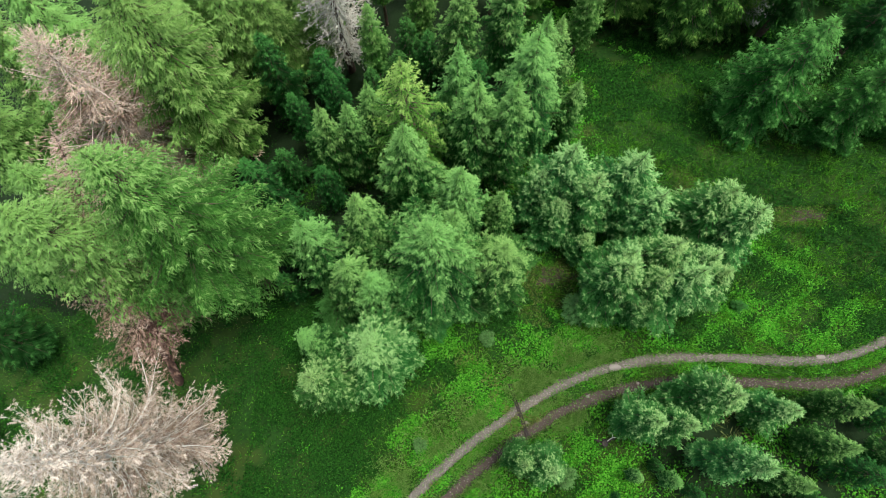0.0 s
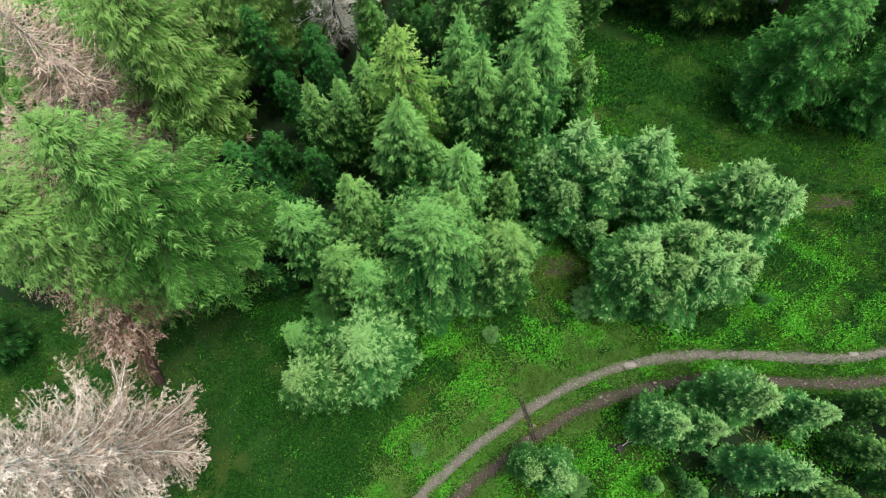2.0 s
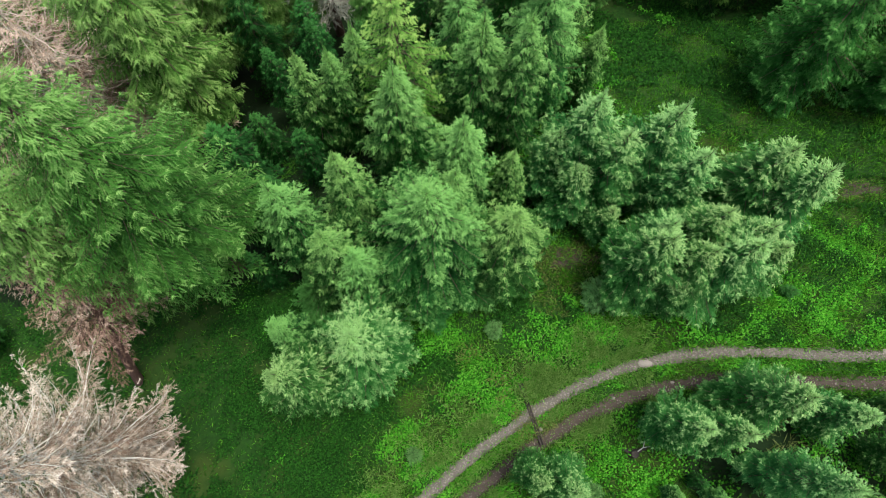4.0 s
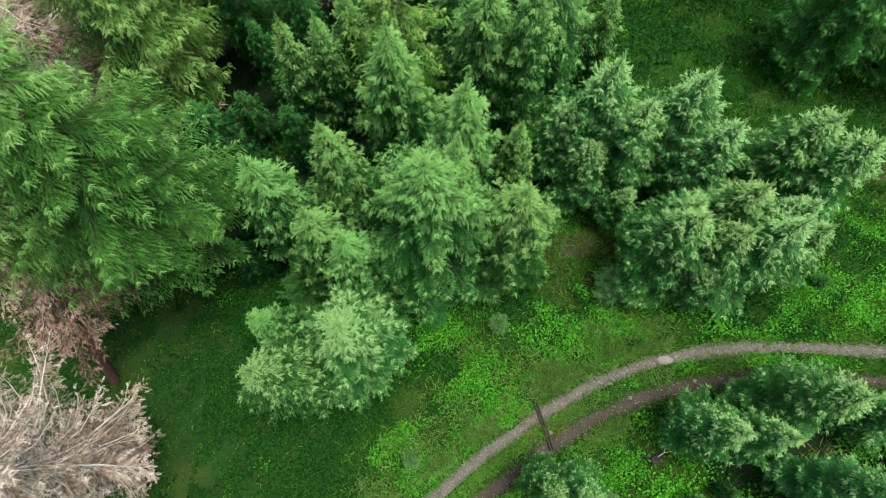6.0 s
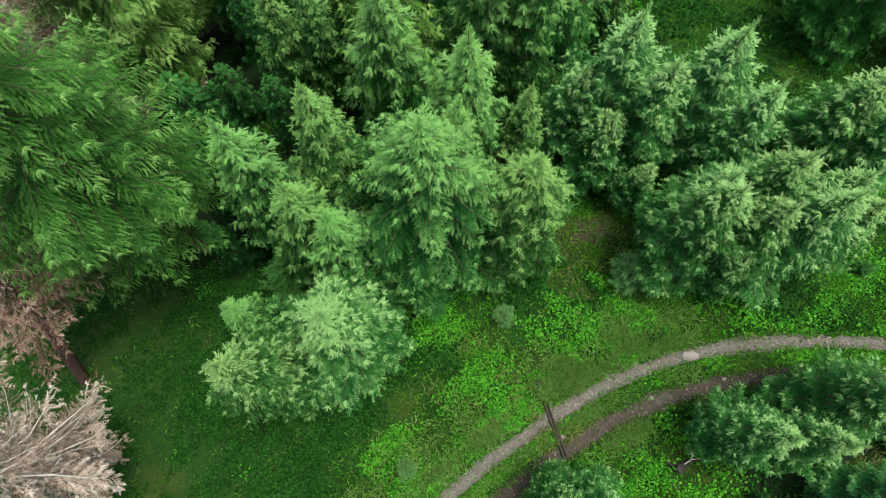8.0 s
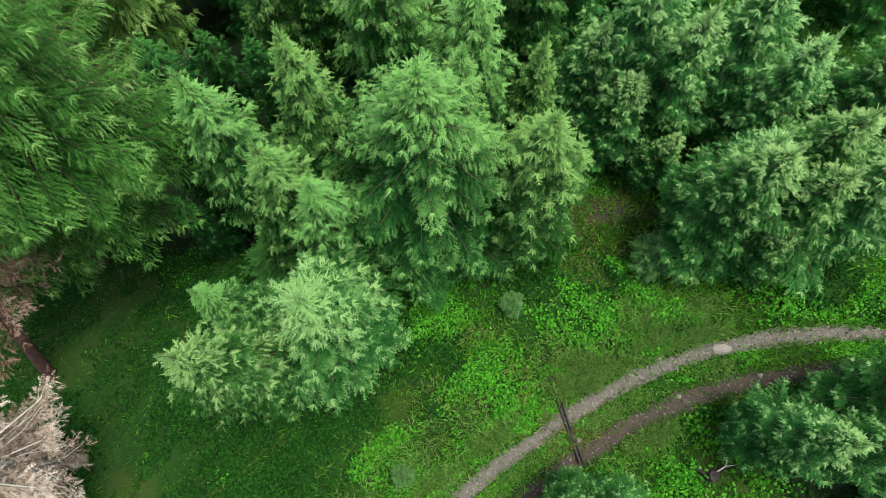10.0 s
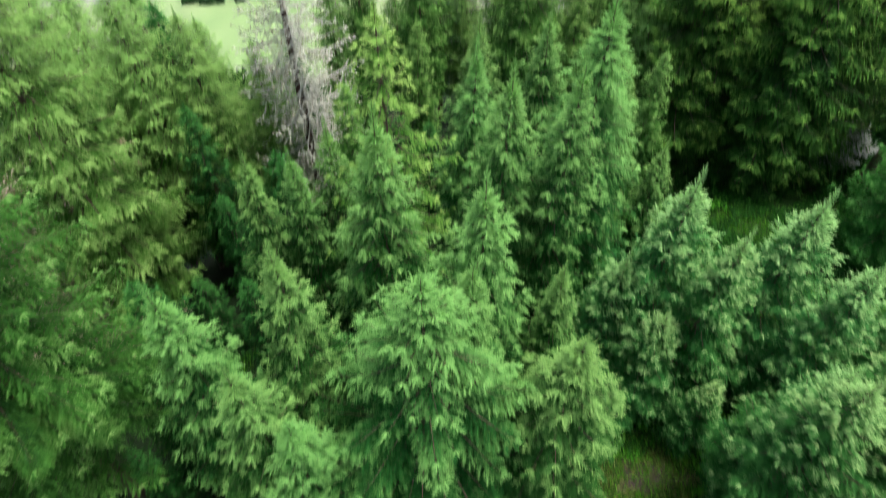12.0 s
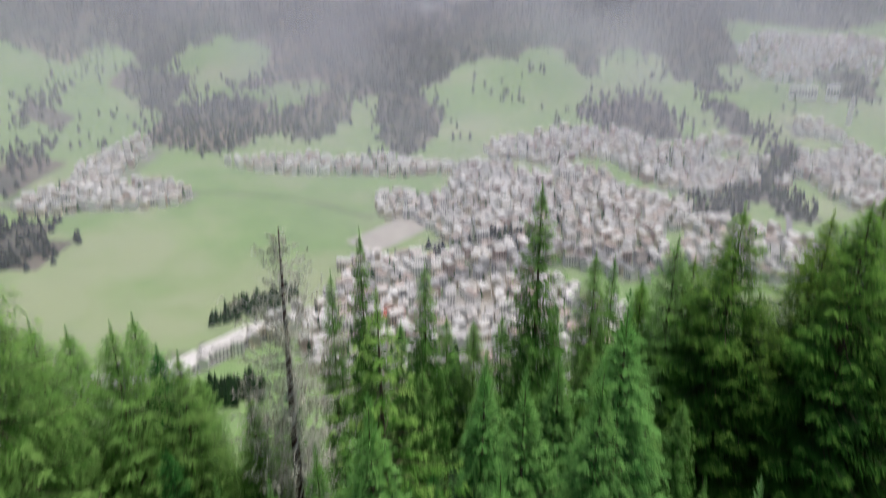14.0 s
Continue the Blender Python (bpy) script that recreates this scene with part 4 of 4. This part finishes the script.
grass = new("long_grass", mesh_of("long_grass", verts, np.arange(len(verts)).reshape(-1, 4), [BLADE, STRAW, PALE_BLADE], idx))
tagged(grass, "long green grass with dry straw-coloured patches", "grass", kind="stuff")


# ---- the valley town ----
def house_mesh(w, d, h, pitch, wall, roof):
    wall_v = np.array([(-w, -d, -3), (w, -d, -3), (w, d, -3), (-w, d, -3), (-w, -d, h), (w, -d, h), (w, d, h), (-w, d, h)], float) * [0.5, 0.5, 1]
    wall_f = [(0, 1, 5, 4), (1, 2, 6, 5), (2, 3, 7, 6), (3, 0, 4, 7), (4, 5, 6, 7)]
    o = 0.4
    W, Dp, r = w / 2 + o, d / 2 + o, h + pitch
    rv = np.array([(-W, -Dp, h - 0.3), (W, -Dp, h - 0.3), (W, Dp, h - 0.3), (-W, Dp, h - 0.3), (-W, 0, r), (W, 0, r)], float)
    rf = [(0, 1, 5, 4), (2, 3, 4, 5), (0, 4, 3, 3), (1, 2, 5, 5), (0, 3, 2, 1)]
    return wall_v, wall_f, rv, rf


def poly_mesh(name, verts, faces, mat):
    me = bpy.data.meshes.new(name)
    me.from_pydata([tuple(v) for v in verts], [], [tuple(dict.fromkeys(int(i) for i in f)) for f in faces])
    me.materials.append(mat)
    me.update()
    return me


r = np.random.default_rng(11)
house_kinds = []
for i in range(9):
    w, d, h = r.uniform(9, 15), r.uniform(8, 10), r.uniform(9, 15)
    wv, wf, rv, rf = house_mesh(w, d, h, r.uniform(1.6, 2.6), None, None)
    walls = poly_mesh("house_walls", wv, wf, WALL_MATS[(0, 0, 1, 0, 2, 0, 1, 0, 1)[i]])
    roof = poly_mesh("house_roof", rv, rf, ROOF_MATS[(0, 1, 2, 0, 2, 2, 0, 1, 2)[i]])
    pane = []
    for side in (-1, 1):
        for fl in range(int(h // 3)):
            for k in range(int(w // 3)):
                cx, cz = -w / 2 + 1.5 + k * 3, 1.6 + fl * 3
                yy = side * (d / 2 + 0.05)
                pane += [(cx - 0.6, yy, cz - 0.7), (cx + 0.6, yy, cz - 0.7), (cx + 0.6, yy, cz + 0.7), (cx - 0.6, yy, cz + 0.7)]
    panes = poly_mesh("house_windows", pane, np.arange(len(pane)).reshape(-1, 4), WINDOW)
    house_kinds.append((walls, roof, panes))

first = {}
spots = np.zeros((0, 2))
tries = 0
while len(spots) < 1700 and tries < 70000:
    tries += 1
    x, y = r.uniform(-640, 900), r.uniform(430, 1560)
    if not bool(in_town(np.array(x), np.array(y))) or bool(in_wood(np.array(x), np.array(y))):
        continue
    if -135 < x < -50 and 700 < y < 830 or -40 < x < 55 and 580 < y < 690 and r.random() < 0.8 or abs((x + 213) * 0.9 - (y - 500) * 0.45) < 16 and 440 < y < 570:
        continue
    if len(spots) and np.any((np.abs(spots[:, 0] - x) < 11) & (np.abs(spots[:, 1] - y) < 12)):
        continue
    spots = np.vstack([spots, (x, y)])
spots = spots[np.argsort(spots[:, 1])]
rest = [([], []), ([], []), ([], [])]
for i, (x, y) in enumerate(spots):
    k = int(r.integers(0, 9))
    m = Matrix.Translation((x, y, float(land(x, y)))) @ Matrix.Rotation(radians(20) + r.choice([0, 1.57]) + r.normal(0, 0.2), 4, "Z")
    if i >= 300:
        for me, (vs, fs) in zip(house_kinds[k], rest):
            base = len(vs)
            vs += [m @ v.co for v in me.vertices]
            fs += [([base + q for q in f.vertices], me.materials[0]) for f in me.polygons]
    elif k in first:
        copy_thing(first[k], m)
    else:
        first[k] = new("house")
        for nm, me in zip(("wall", "roof", "glazing"), house_kinds[k]):
            piece = part(nm, me, first[k])
            if nm == "glazing":
                piece["kind"] = "stuff"
        tagged(first[k], "plastered alpine house with a pitched roof in the valley town", "house", "houses of the valley town")
        first[k].matrix_basis = m
vs, fs = [], []
for v, f in rest:
    base = len(vs)
    vs += v
    fs += [([base + q for q in ids], mat) for ids, mat in f]
me = bpy.data.meshes.new("far_houses")
me.from_pydata(vs, [], [ids for ids, mat in fs])
mats = WALL_MATS + ROOF_MATS + [WINDOW]
for mat in mats:
    me.materials.append(mat)
me.polygons.foreach_set("material_index", np.array([mats.index(mat) for ids, mat in fs], np.int32))
me.update()
tagged(new("far_houses", me), "plastered houses of the valley town farther off", "houses", kind="stuff")

# ---- far woods ----
def far_woods(name, n, seed, box, keep, tiers, label, ragged=0.0):
    """Many small conifers in one mesh, of one or more jagged tiers each."""
    r = np.random.default_rng(seed)
    x, y = r.uniform(box[0], box[1], n), r.uniform(box[2], box[3], n)
    k = keep(x + r.normal(0, ragged, n), y + r.normal(0, 1.6 * ragged, n))
    x, y = x[k], y[k]
    m = len(x)
    z = land(x, y)
    h, w = r.uniform(8, 17, m), r.uniform(2.8, 5.2, m)
    sides = 5 if tiers == 1 else 9
    V, F = [], []
    for t in range(tiers):
        ang = np.arange(sides) * 2 * np.pi / sides + t
        jag = np.where(np.arange(sides) % 2 == 0, 1.0, 0.7 if tiers > 1 else 0.95)
        ring = np.stack([np.cos(ang) * jag, np.sin(ang) * jag, np.zeros(sides)], 1)
        low = t / tiers * 0.85
        base = np.stack([x, y, z + h * (0.1 + low)], 1)[:, None] + ring[None] * (w * (1 - low))[:, None, None] * r.uniform(0.8, 1.2, (m, sides, 1))
        tip = np.stack([x, y, z + h * min(1.0, low + 0.55 if tiers > 1 else 1.0)], 1)[:, None]
        i = np.arange(sides)
        F.append((np.stack([i, (i + 1) % sides, np.full(sides, sides)], 1)[None] + (np.arange(m) * (sides + 1))[:, None, None] + len(V) * m * (sides + 1)).reshape(-1, 3))
        V.append(np.concatenate([base, tip], 1).reshape(-1, 3))
    tagged(new(name, mesh_of(name, np.concatenate(V), np.concatenate(F), [HAZED_WOOD if tiers == 1 else SLOPE_WOOD])), label, "woods", kind="stuff")


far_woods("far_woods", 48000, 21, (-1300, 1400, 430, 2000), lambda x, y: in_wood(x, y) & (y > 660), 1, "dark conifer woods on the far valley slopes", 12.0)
far_woods("meadow_trees", 1400, 27, (-760, 900, 900, 1560), lambda x, y: ~in_wood(x, y) & (land(x, y) > -272) & (swell(x, y, 45, 6.0) > 0.35), 1, "single dark trees scattered over the far meadows")
far_woods("valley_trees", 3200, 29, (-300, 60, 425, 660), lambda x, y: in_wood(x, y) & (land(x, y) < -268) & ~in_town(x, y), 3, "dark trees beside the halls on the valley floor")
far_woods("town_trees", 2600, 23, (-640, 900, 430, 1560), lambda x, y: in_town(x, y), 2, "dark trees among the houses of the valley town")
far_woods("slope_woods", 2600, 22, (-330, 330, 220, 450), lambda x, y: (land(x, y) > -255) & (np.abs(x) > 90), 3, "dark conifer forest on the slope below the track")


# ---- halls, lots and roads of the valley ----
def hall(name, x, y, turn, w, d, h, roof, label, category):
    ob = new(name)
    wv, wf, rv, rf = house_mesh(w, d, h, 1.6, None, None)
    part("wall", poly_mesh(name + "_wall", wv, wf, WALL_MATS[0]), ob)
    part("roof", poly_mesh(name + "_roof", rv, rf, roof), ob)
    v = []
    for sgn in (-1, 1):
        for k in range(int(w // 5)):
            cx = -w / 2 + 2.5 + 5 * k
            v += [(cx - 1.7, sgn * (d / 2 + 0.06), h * 0.45), (cx + 1.7, sgn * (d / 2 + 0.06), h * 0.45), (cx + 1.7, sgn * (d / 2 + 0.06), h * 0.75), (cx - 1.7, sgn * (d / 2 + 0.06), h * 0.75)]
    part("glazing", poly_mesh(name + "_glazing", v, np.arange(len(v)).reshape(-1, 4), WINDOW), ob)["kind"] = "stuff"
    ob.matrix_basis = Matrix.Translation((x, y, float(land(x, y)))) @ Matrix.Rotation(radians(turn), 4, "Z")
    tagged(ob, label, category)


hall("long_hall", -224, 462, 56, 58, 20, 8, ROOF_MATS[2], "long workshop hall with a light grey metal roof", "hall")
hall("long_hall", -190, 512, 54, 54, 18, 8, ROOF_MATS[2], "workshop hall with a light grey metal roof", "hall")
hall("red_roofed_hall", -64, 560, 15, 30, 16, 6, ROOF_MATS[3], "low hall with a red tiled roof", "hall")
hall("hotel", 620, 1300, -20, 46, 16, 20, ROOF_MATS[2], "large white hotel building above the town", "hotel")
hall("hotel", 668, 1290, -20, 20, 14, 26, ROOF_MATS[2], "tall white hotel building above the town", "hotel")

church = new("church_tower")
wv, wf, rv, rf = house_mesh(7, 7, 34, 1, None, None)
part("wall", poly_mesh("church_wall", wv, wf, WALL_MATS[0]), church)
part("spire", poly_mesh("church_spire", [(-4, -4, 33.8), (4, -4, 33.8), (4, 4, 33.8), (-4, 4, 33.8), (0, 0, 52)], [(0, 1, 4), (1, 2, 4), (2, 3, 4), (3, 0, 4), (3, 2, 1, 0)], ROOF_MATS[0]), church)
church.location = (669, 1220, float(land(669, 1220)))
tagged(church, "white church tower with a pointed slate spire", "church")


def strip(name, a, b, bend, width, mat, label):
    """A road or lot laid on the valley floor, from a to b with a bend to its side."""
    a, b = np.array(a, float), np.array(b, float)
    t = np.linspace(0, 1, 40)
    d = (b - a) / np.linalg.norm(b - a)
    nrm = np.array([-d[1], d[0]])
    mid = a + (b - a) * t[:, None] + nrm * (bend * np.sin(t * np.pi))[:, None]
    cols = np.linspace(-0.5, 0.5, 5)
    pts = mid[:, None] + nrm[None, None] * (cols * width)[None, :, None]
    z = land(pts[..., 0], pts[..., 1]) + 0.5
    verts = np.concatenate([pts, z[..., None]], -1).reshape(-1, 3)
    i = np.arange(4)[None] + np.arange(39)[:, None] * 5
    faces = np.stack([i, i + 5, i + 6, i + 1], -1).reshape(-1, 4)
    tagged(new(name, mesh_of(name, verts, faces, [mat], smooth=True)), label, "road", kind="structure")


strip("road_valley", (-250, 420), (-80, 700), -16, 8, ASPHALT, "grey valley road beside the halls")
strip("road_town", (-60, 720), (330, 960), 25, 8, ASPHALT, "grey street through the valley town")
strip("road_far", (330, 700), (420, 1010), -40, 7, ASPHALT, "grey road along the wooded stream")
strip("path_meadow", (-420, 925), (-110, 830), 35, 4, GRAVEL, "pale path across the valley meadow")
strip("pavement_lot", (-112, 738), (-52, 826), 0, 50, PALE_LOT, "pale gravel lot at the town's edge")
strip("pavement_yard", (-5, 530), (35, 660), 0, 46, PALE_LOT, "grey paved yard in the town")


# ---- along the track ----
def boxes(rows):
    """Bevel-edged timbers: centre line ends, width, height."""
    v, f = [], []
    for a, b, w, h in rows:
        a, b = np.array(a, float), np.array(b, float)
        d = norm(b - a); side = norm(np.cross(d, [0, 0, 1.0])); up = np.cross(side, d)
        prof = [(-w / 2, 0), (w / 2, 0), (w / 2, h * 0.75), (w * 0.32, h), (-w * 0.32, h), (-w / 2, h * 0.75)]
        base = len(v)
        for e in (a, b):
            v += [e + side * px + up * pz for px, pz in prof]
        f += [(base + i, base + (i + 1) % 6, base + 6 + (i + 1) % 6, base + 6 + i) for i in range(6)]
        f += [tuple(base + i for i in range(5, -1, -1)), tuple(base + 6 + i for i in range(6))]
    return v, f


bar = new("water_bar")
tagged(bar, "weathered timber drain laid slantwise across the track", "drain")
for nm, off, w, h in (("rail", -0.075, 0.08, 0.14), ("rail", 0.075, 0.08, 0.14), ("channel_floor", 0.0, 0.1, 0.03)):
    a, b = np.array([4.45 + off, 1.15]), np.array([5.55 + off, -2.2])
    mid = (a + b) / 2
    za, zb = float(land(*a)), float(land(*b))
    v, f = boxes([((*a, max(za, -0.25) + 0.14), (*b, max(zb, 0) + 0.13), w, h)])
    part(nm, poly_mesh(nm, v, f, WEATHERED), bar)


def rock(size, seed, mat, name="stone"):
    q = np.random.default_rng(seed)
    bm = bmesh.new()
    bmesh.ops.create_icosphere(bm, subdivisions=2, radius=1)
    for v in bm.verts:
        n3 = noise.noise(v.co * 1.4 + Vector((seed, 0, 0)))
        v.co = Vector((v.co.x * size[0], v.co.y * size[1], v.co.z * size[2])) * (1 + 0.35 * n3)
    me = bpy.data.meshes.new(name)
    bm.to_mesh(me); bm.free()
    me.materials.append(mat)
    return me


for x, y, size, seed in ((11.5, 2.25, (0.42, 0.22, 0.1), 1), (5.5, -1.35, (0.13, 0.12, 0.1), 2), (25.4, 2.95, (0.35, 0.16, 0.08), 3), (8.9, 1.9, (0.12, 0.1, 0.07), 4), (9.6, 0.35, (0.14, 0.1, 0.06), 5), (13.0, 1.2, (0.12, 0.09, 0.05), 6)):
    ob = new("stone", rock(size, seed, STONE))
    ob.location = (x, y, float(land(x, y)) + size[2] * 0.5)
    tagged(ob, "pale flat stone bedded in the track", "stone", "stones on the track")

r = np.random.default_rng(31)
n = 12000
x = r.uniform(-8, 38, n)
off = np.where(r.random(n) < 0.7, r.normal(0.72, 0.22, n), r.normal(-0.85, 0.3, n))
y = road_y(x) + off * np.sqrt(1 + (road_y(x + 0.5) - road_y(x - 0.5)) ** 2)
c = np.stack([x, y, land(x, y) + 0.035], 1)
size = 0.01 + 0.045 * r.uniform(0, 1, n) ** 5
shape = np.array([(1, 0, 0), (-1, 0, 0), (0, 1, 0), (0, -1, 0), (0, 0, 0.7), (0, 0, -0.7)], float)
verts = (c[:, None] + shape[None] * size[:, None, None] * r.uniform(0.7, 1.3, (n, 6, 1))).reshape(-1, 3)
f = np.array([(0, 2, 4), (2, 1, 4), (1, 3, 4), (3, 0, 4), (2, 0, 5), (1, 2, 5), (3, 1, 5), (0, 3, 5)])[None] + (np.arange(n) * 6)[:, None, None]
tagged(new("loose_gravel", mesh_of("loose_gravel", verts, f.reshape(-1, 3), [STONE])), "loose pale pebbles in the wheel ruts", "gravel", kind="stuff")

stump = new("root_stump")
tagged(stump, "dark rotten stump with a bare grey branch beside the track", "stump")
segs = [((0, 0, -0.2), (0.05, 0, 0.45), 0.3, 0.2), ((0.1, 0.1, 0.05), (0.75, 0.25, 0.02), 0.16, 0.07), ((-0.1, 0.1, 0.1), (-0.6, 0.3, 0.02), 0.16, 0.06), ((0, -0.1, 0.1), (0.1, -0.65, 0.0), 0.15, 0.05)]
segs.append(((0.05, 0, 0.45), (0.06, 0.01, 0.36), 0.2, 0.02))
v, f = tubes([(np.array(a), np.array(b), ra, rb) for a, b, ra, rb in segs], 9)
part("stump_wood", mesh_of("stump_wood", v, f, [WEATHERED], smooth=True), stump)
segs = [((0.2, 0.1, 0.2), (0.5, 0.35, 0.45), 0.035, 0.026), ((0.5, 0.35, 0.45), (0.6, 0.8, 0.55), 0.026, 0.014), ((0.5, 0.35, 0.45), (0.8, 0.42, 0.7), 0.02, 0.008)]
v, f = tubes([(np.array(a), np.array(b), ra, rb) for a, b, ra, rb in segs], 6)
part("branch", mesh_of("stump_branch", v, f, [LICHEN], smooth=True), stump, "bare grey branch")
stump.location = (10.3, -2.6, float(land(10.3, -2.6)))

shrub_meshes = conifer_meshes("shrub", 2.4, 1.1, GREYGREEN, BARK, bare=0.02, spacing=0.22, per=8, twig=0.22, steep=1.6, shoots=0.45, droop=-0.1)
stand("shrub", shrub_meshes, 2.4, "low grey-green bushy conifer in the grass", "shrubs",
      [(3.1, 4.3, -0.6, 1.0), (-1.5, -2.8, 0.6, 1.0), (7.6, -4.6, 2.8, 1.0), (9.3, 6.3, 0.3, 1.2)])
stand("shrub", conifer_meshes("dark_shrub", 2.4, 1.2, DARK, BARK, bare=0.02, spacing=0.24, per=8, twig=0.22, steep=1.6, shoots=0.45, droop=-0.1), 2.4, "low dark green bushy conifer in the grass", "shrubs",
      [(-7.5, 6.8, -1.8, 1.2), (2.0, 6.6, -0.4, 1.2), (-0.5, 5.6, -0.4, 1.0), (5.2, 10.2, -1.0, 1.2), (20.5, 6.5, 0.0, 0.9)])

stand("willow_shrub", conifer_meshes("willow", 4.0, 2.6, WILLOW, BARK, bare=0.02, spacing=0.45, per=7, twig=0.34, thick=0.42, steep=1.8, shoots=0.6, droop=-0.35, spikes=0.0), 4.0,
      "bushy willow with silver-grey leaves at the forest edge", "willows",
      [(27.5, 38.5, float(land(27.5, 38.5)) + 4.2, 1.0), (25.0, 39.5, float(land(25.0, 39.5)) + 3.8, 1.0), (29.8, 37.0, float(land(29.8, 37.0)) + 3.6, 1.0)])
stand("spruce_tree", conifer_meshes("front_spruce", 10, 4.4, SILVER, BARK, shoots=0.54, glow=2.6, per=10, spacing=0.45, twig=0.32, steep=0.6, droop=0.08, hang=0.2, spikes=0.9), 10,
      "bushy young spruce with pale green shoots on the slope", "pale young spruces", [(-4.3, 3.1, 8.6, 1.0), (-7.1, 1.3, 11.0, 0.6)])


# ---- sheets added to stand in for the haze over the valley ----
def haze_sheet_material(cover):
    """See-through sheet that imitates thin haze: clear over the near slope, thicker towards the far side of the valley.
    """
    mat, nt, bsdf = material("valley_haze_sheet", 1.0)
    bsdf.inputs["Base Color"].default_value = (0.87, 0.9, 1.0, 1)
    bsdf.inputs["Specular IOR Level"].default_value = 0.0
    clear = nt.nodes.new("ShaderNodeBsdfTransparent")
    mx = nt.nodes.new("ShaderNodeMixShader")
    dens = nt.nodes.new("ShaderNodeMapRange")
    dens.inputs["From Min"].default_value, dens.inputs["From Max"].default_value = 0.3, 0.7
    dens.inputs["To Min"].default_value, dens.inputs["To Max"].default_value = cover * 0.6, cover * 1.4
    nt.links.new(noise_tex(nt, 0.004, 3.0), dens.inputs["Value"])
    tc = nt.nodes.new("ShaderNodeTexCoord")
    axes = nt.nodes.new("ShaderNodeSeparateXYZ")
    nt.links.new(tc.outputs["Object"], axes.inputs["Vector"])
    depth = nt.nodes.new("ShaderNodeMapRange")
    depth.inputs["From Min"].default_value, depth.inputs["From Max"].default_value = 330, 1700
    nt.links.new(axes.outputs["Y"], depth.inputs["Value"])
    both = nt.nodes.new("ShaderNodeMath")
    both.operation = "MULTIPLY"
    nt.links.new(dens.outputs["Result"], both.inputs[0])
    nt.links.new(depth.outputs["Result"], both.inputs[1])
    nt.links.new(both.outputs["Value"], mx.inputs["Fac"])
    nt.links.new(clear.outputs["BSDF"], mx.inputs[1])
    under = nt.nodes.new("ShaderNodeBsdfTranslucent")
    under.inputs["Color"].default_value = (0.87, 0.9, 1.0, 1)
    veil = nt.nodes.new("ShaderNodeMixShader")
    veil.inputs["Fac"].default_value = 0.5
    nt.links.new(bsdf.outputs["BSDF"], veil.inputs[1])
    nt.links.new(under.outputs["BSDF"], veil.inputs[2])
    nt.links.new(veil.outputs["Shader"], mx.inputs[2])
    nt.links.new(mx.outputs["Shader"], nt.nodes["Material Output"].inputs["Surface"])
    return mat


HAZE_SHEET = haze_sheet_material(0.195)
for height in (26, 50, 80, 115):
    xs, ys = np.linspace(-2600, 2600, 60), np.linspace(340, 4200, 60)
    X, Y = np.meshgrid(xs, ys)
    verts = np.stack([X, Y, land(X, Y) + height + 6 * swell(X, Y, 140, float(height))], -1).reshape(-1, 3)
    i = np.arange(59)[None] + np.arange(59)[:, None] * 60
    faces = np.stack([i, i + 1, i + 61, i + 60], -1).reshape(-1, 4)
    tagged(new("haze_sheet", mesh_of("haze_sheet", verts, faces, [HAZE_SHEET], smooth=True)), "added see-through sheet standing in for the haze over the valley", "haze", kind="stuff")
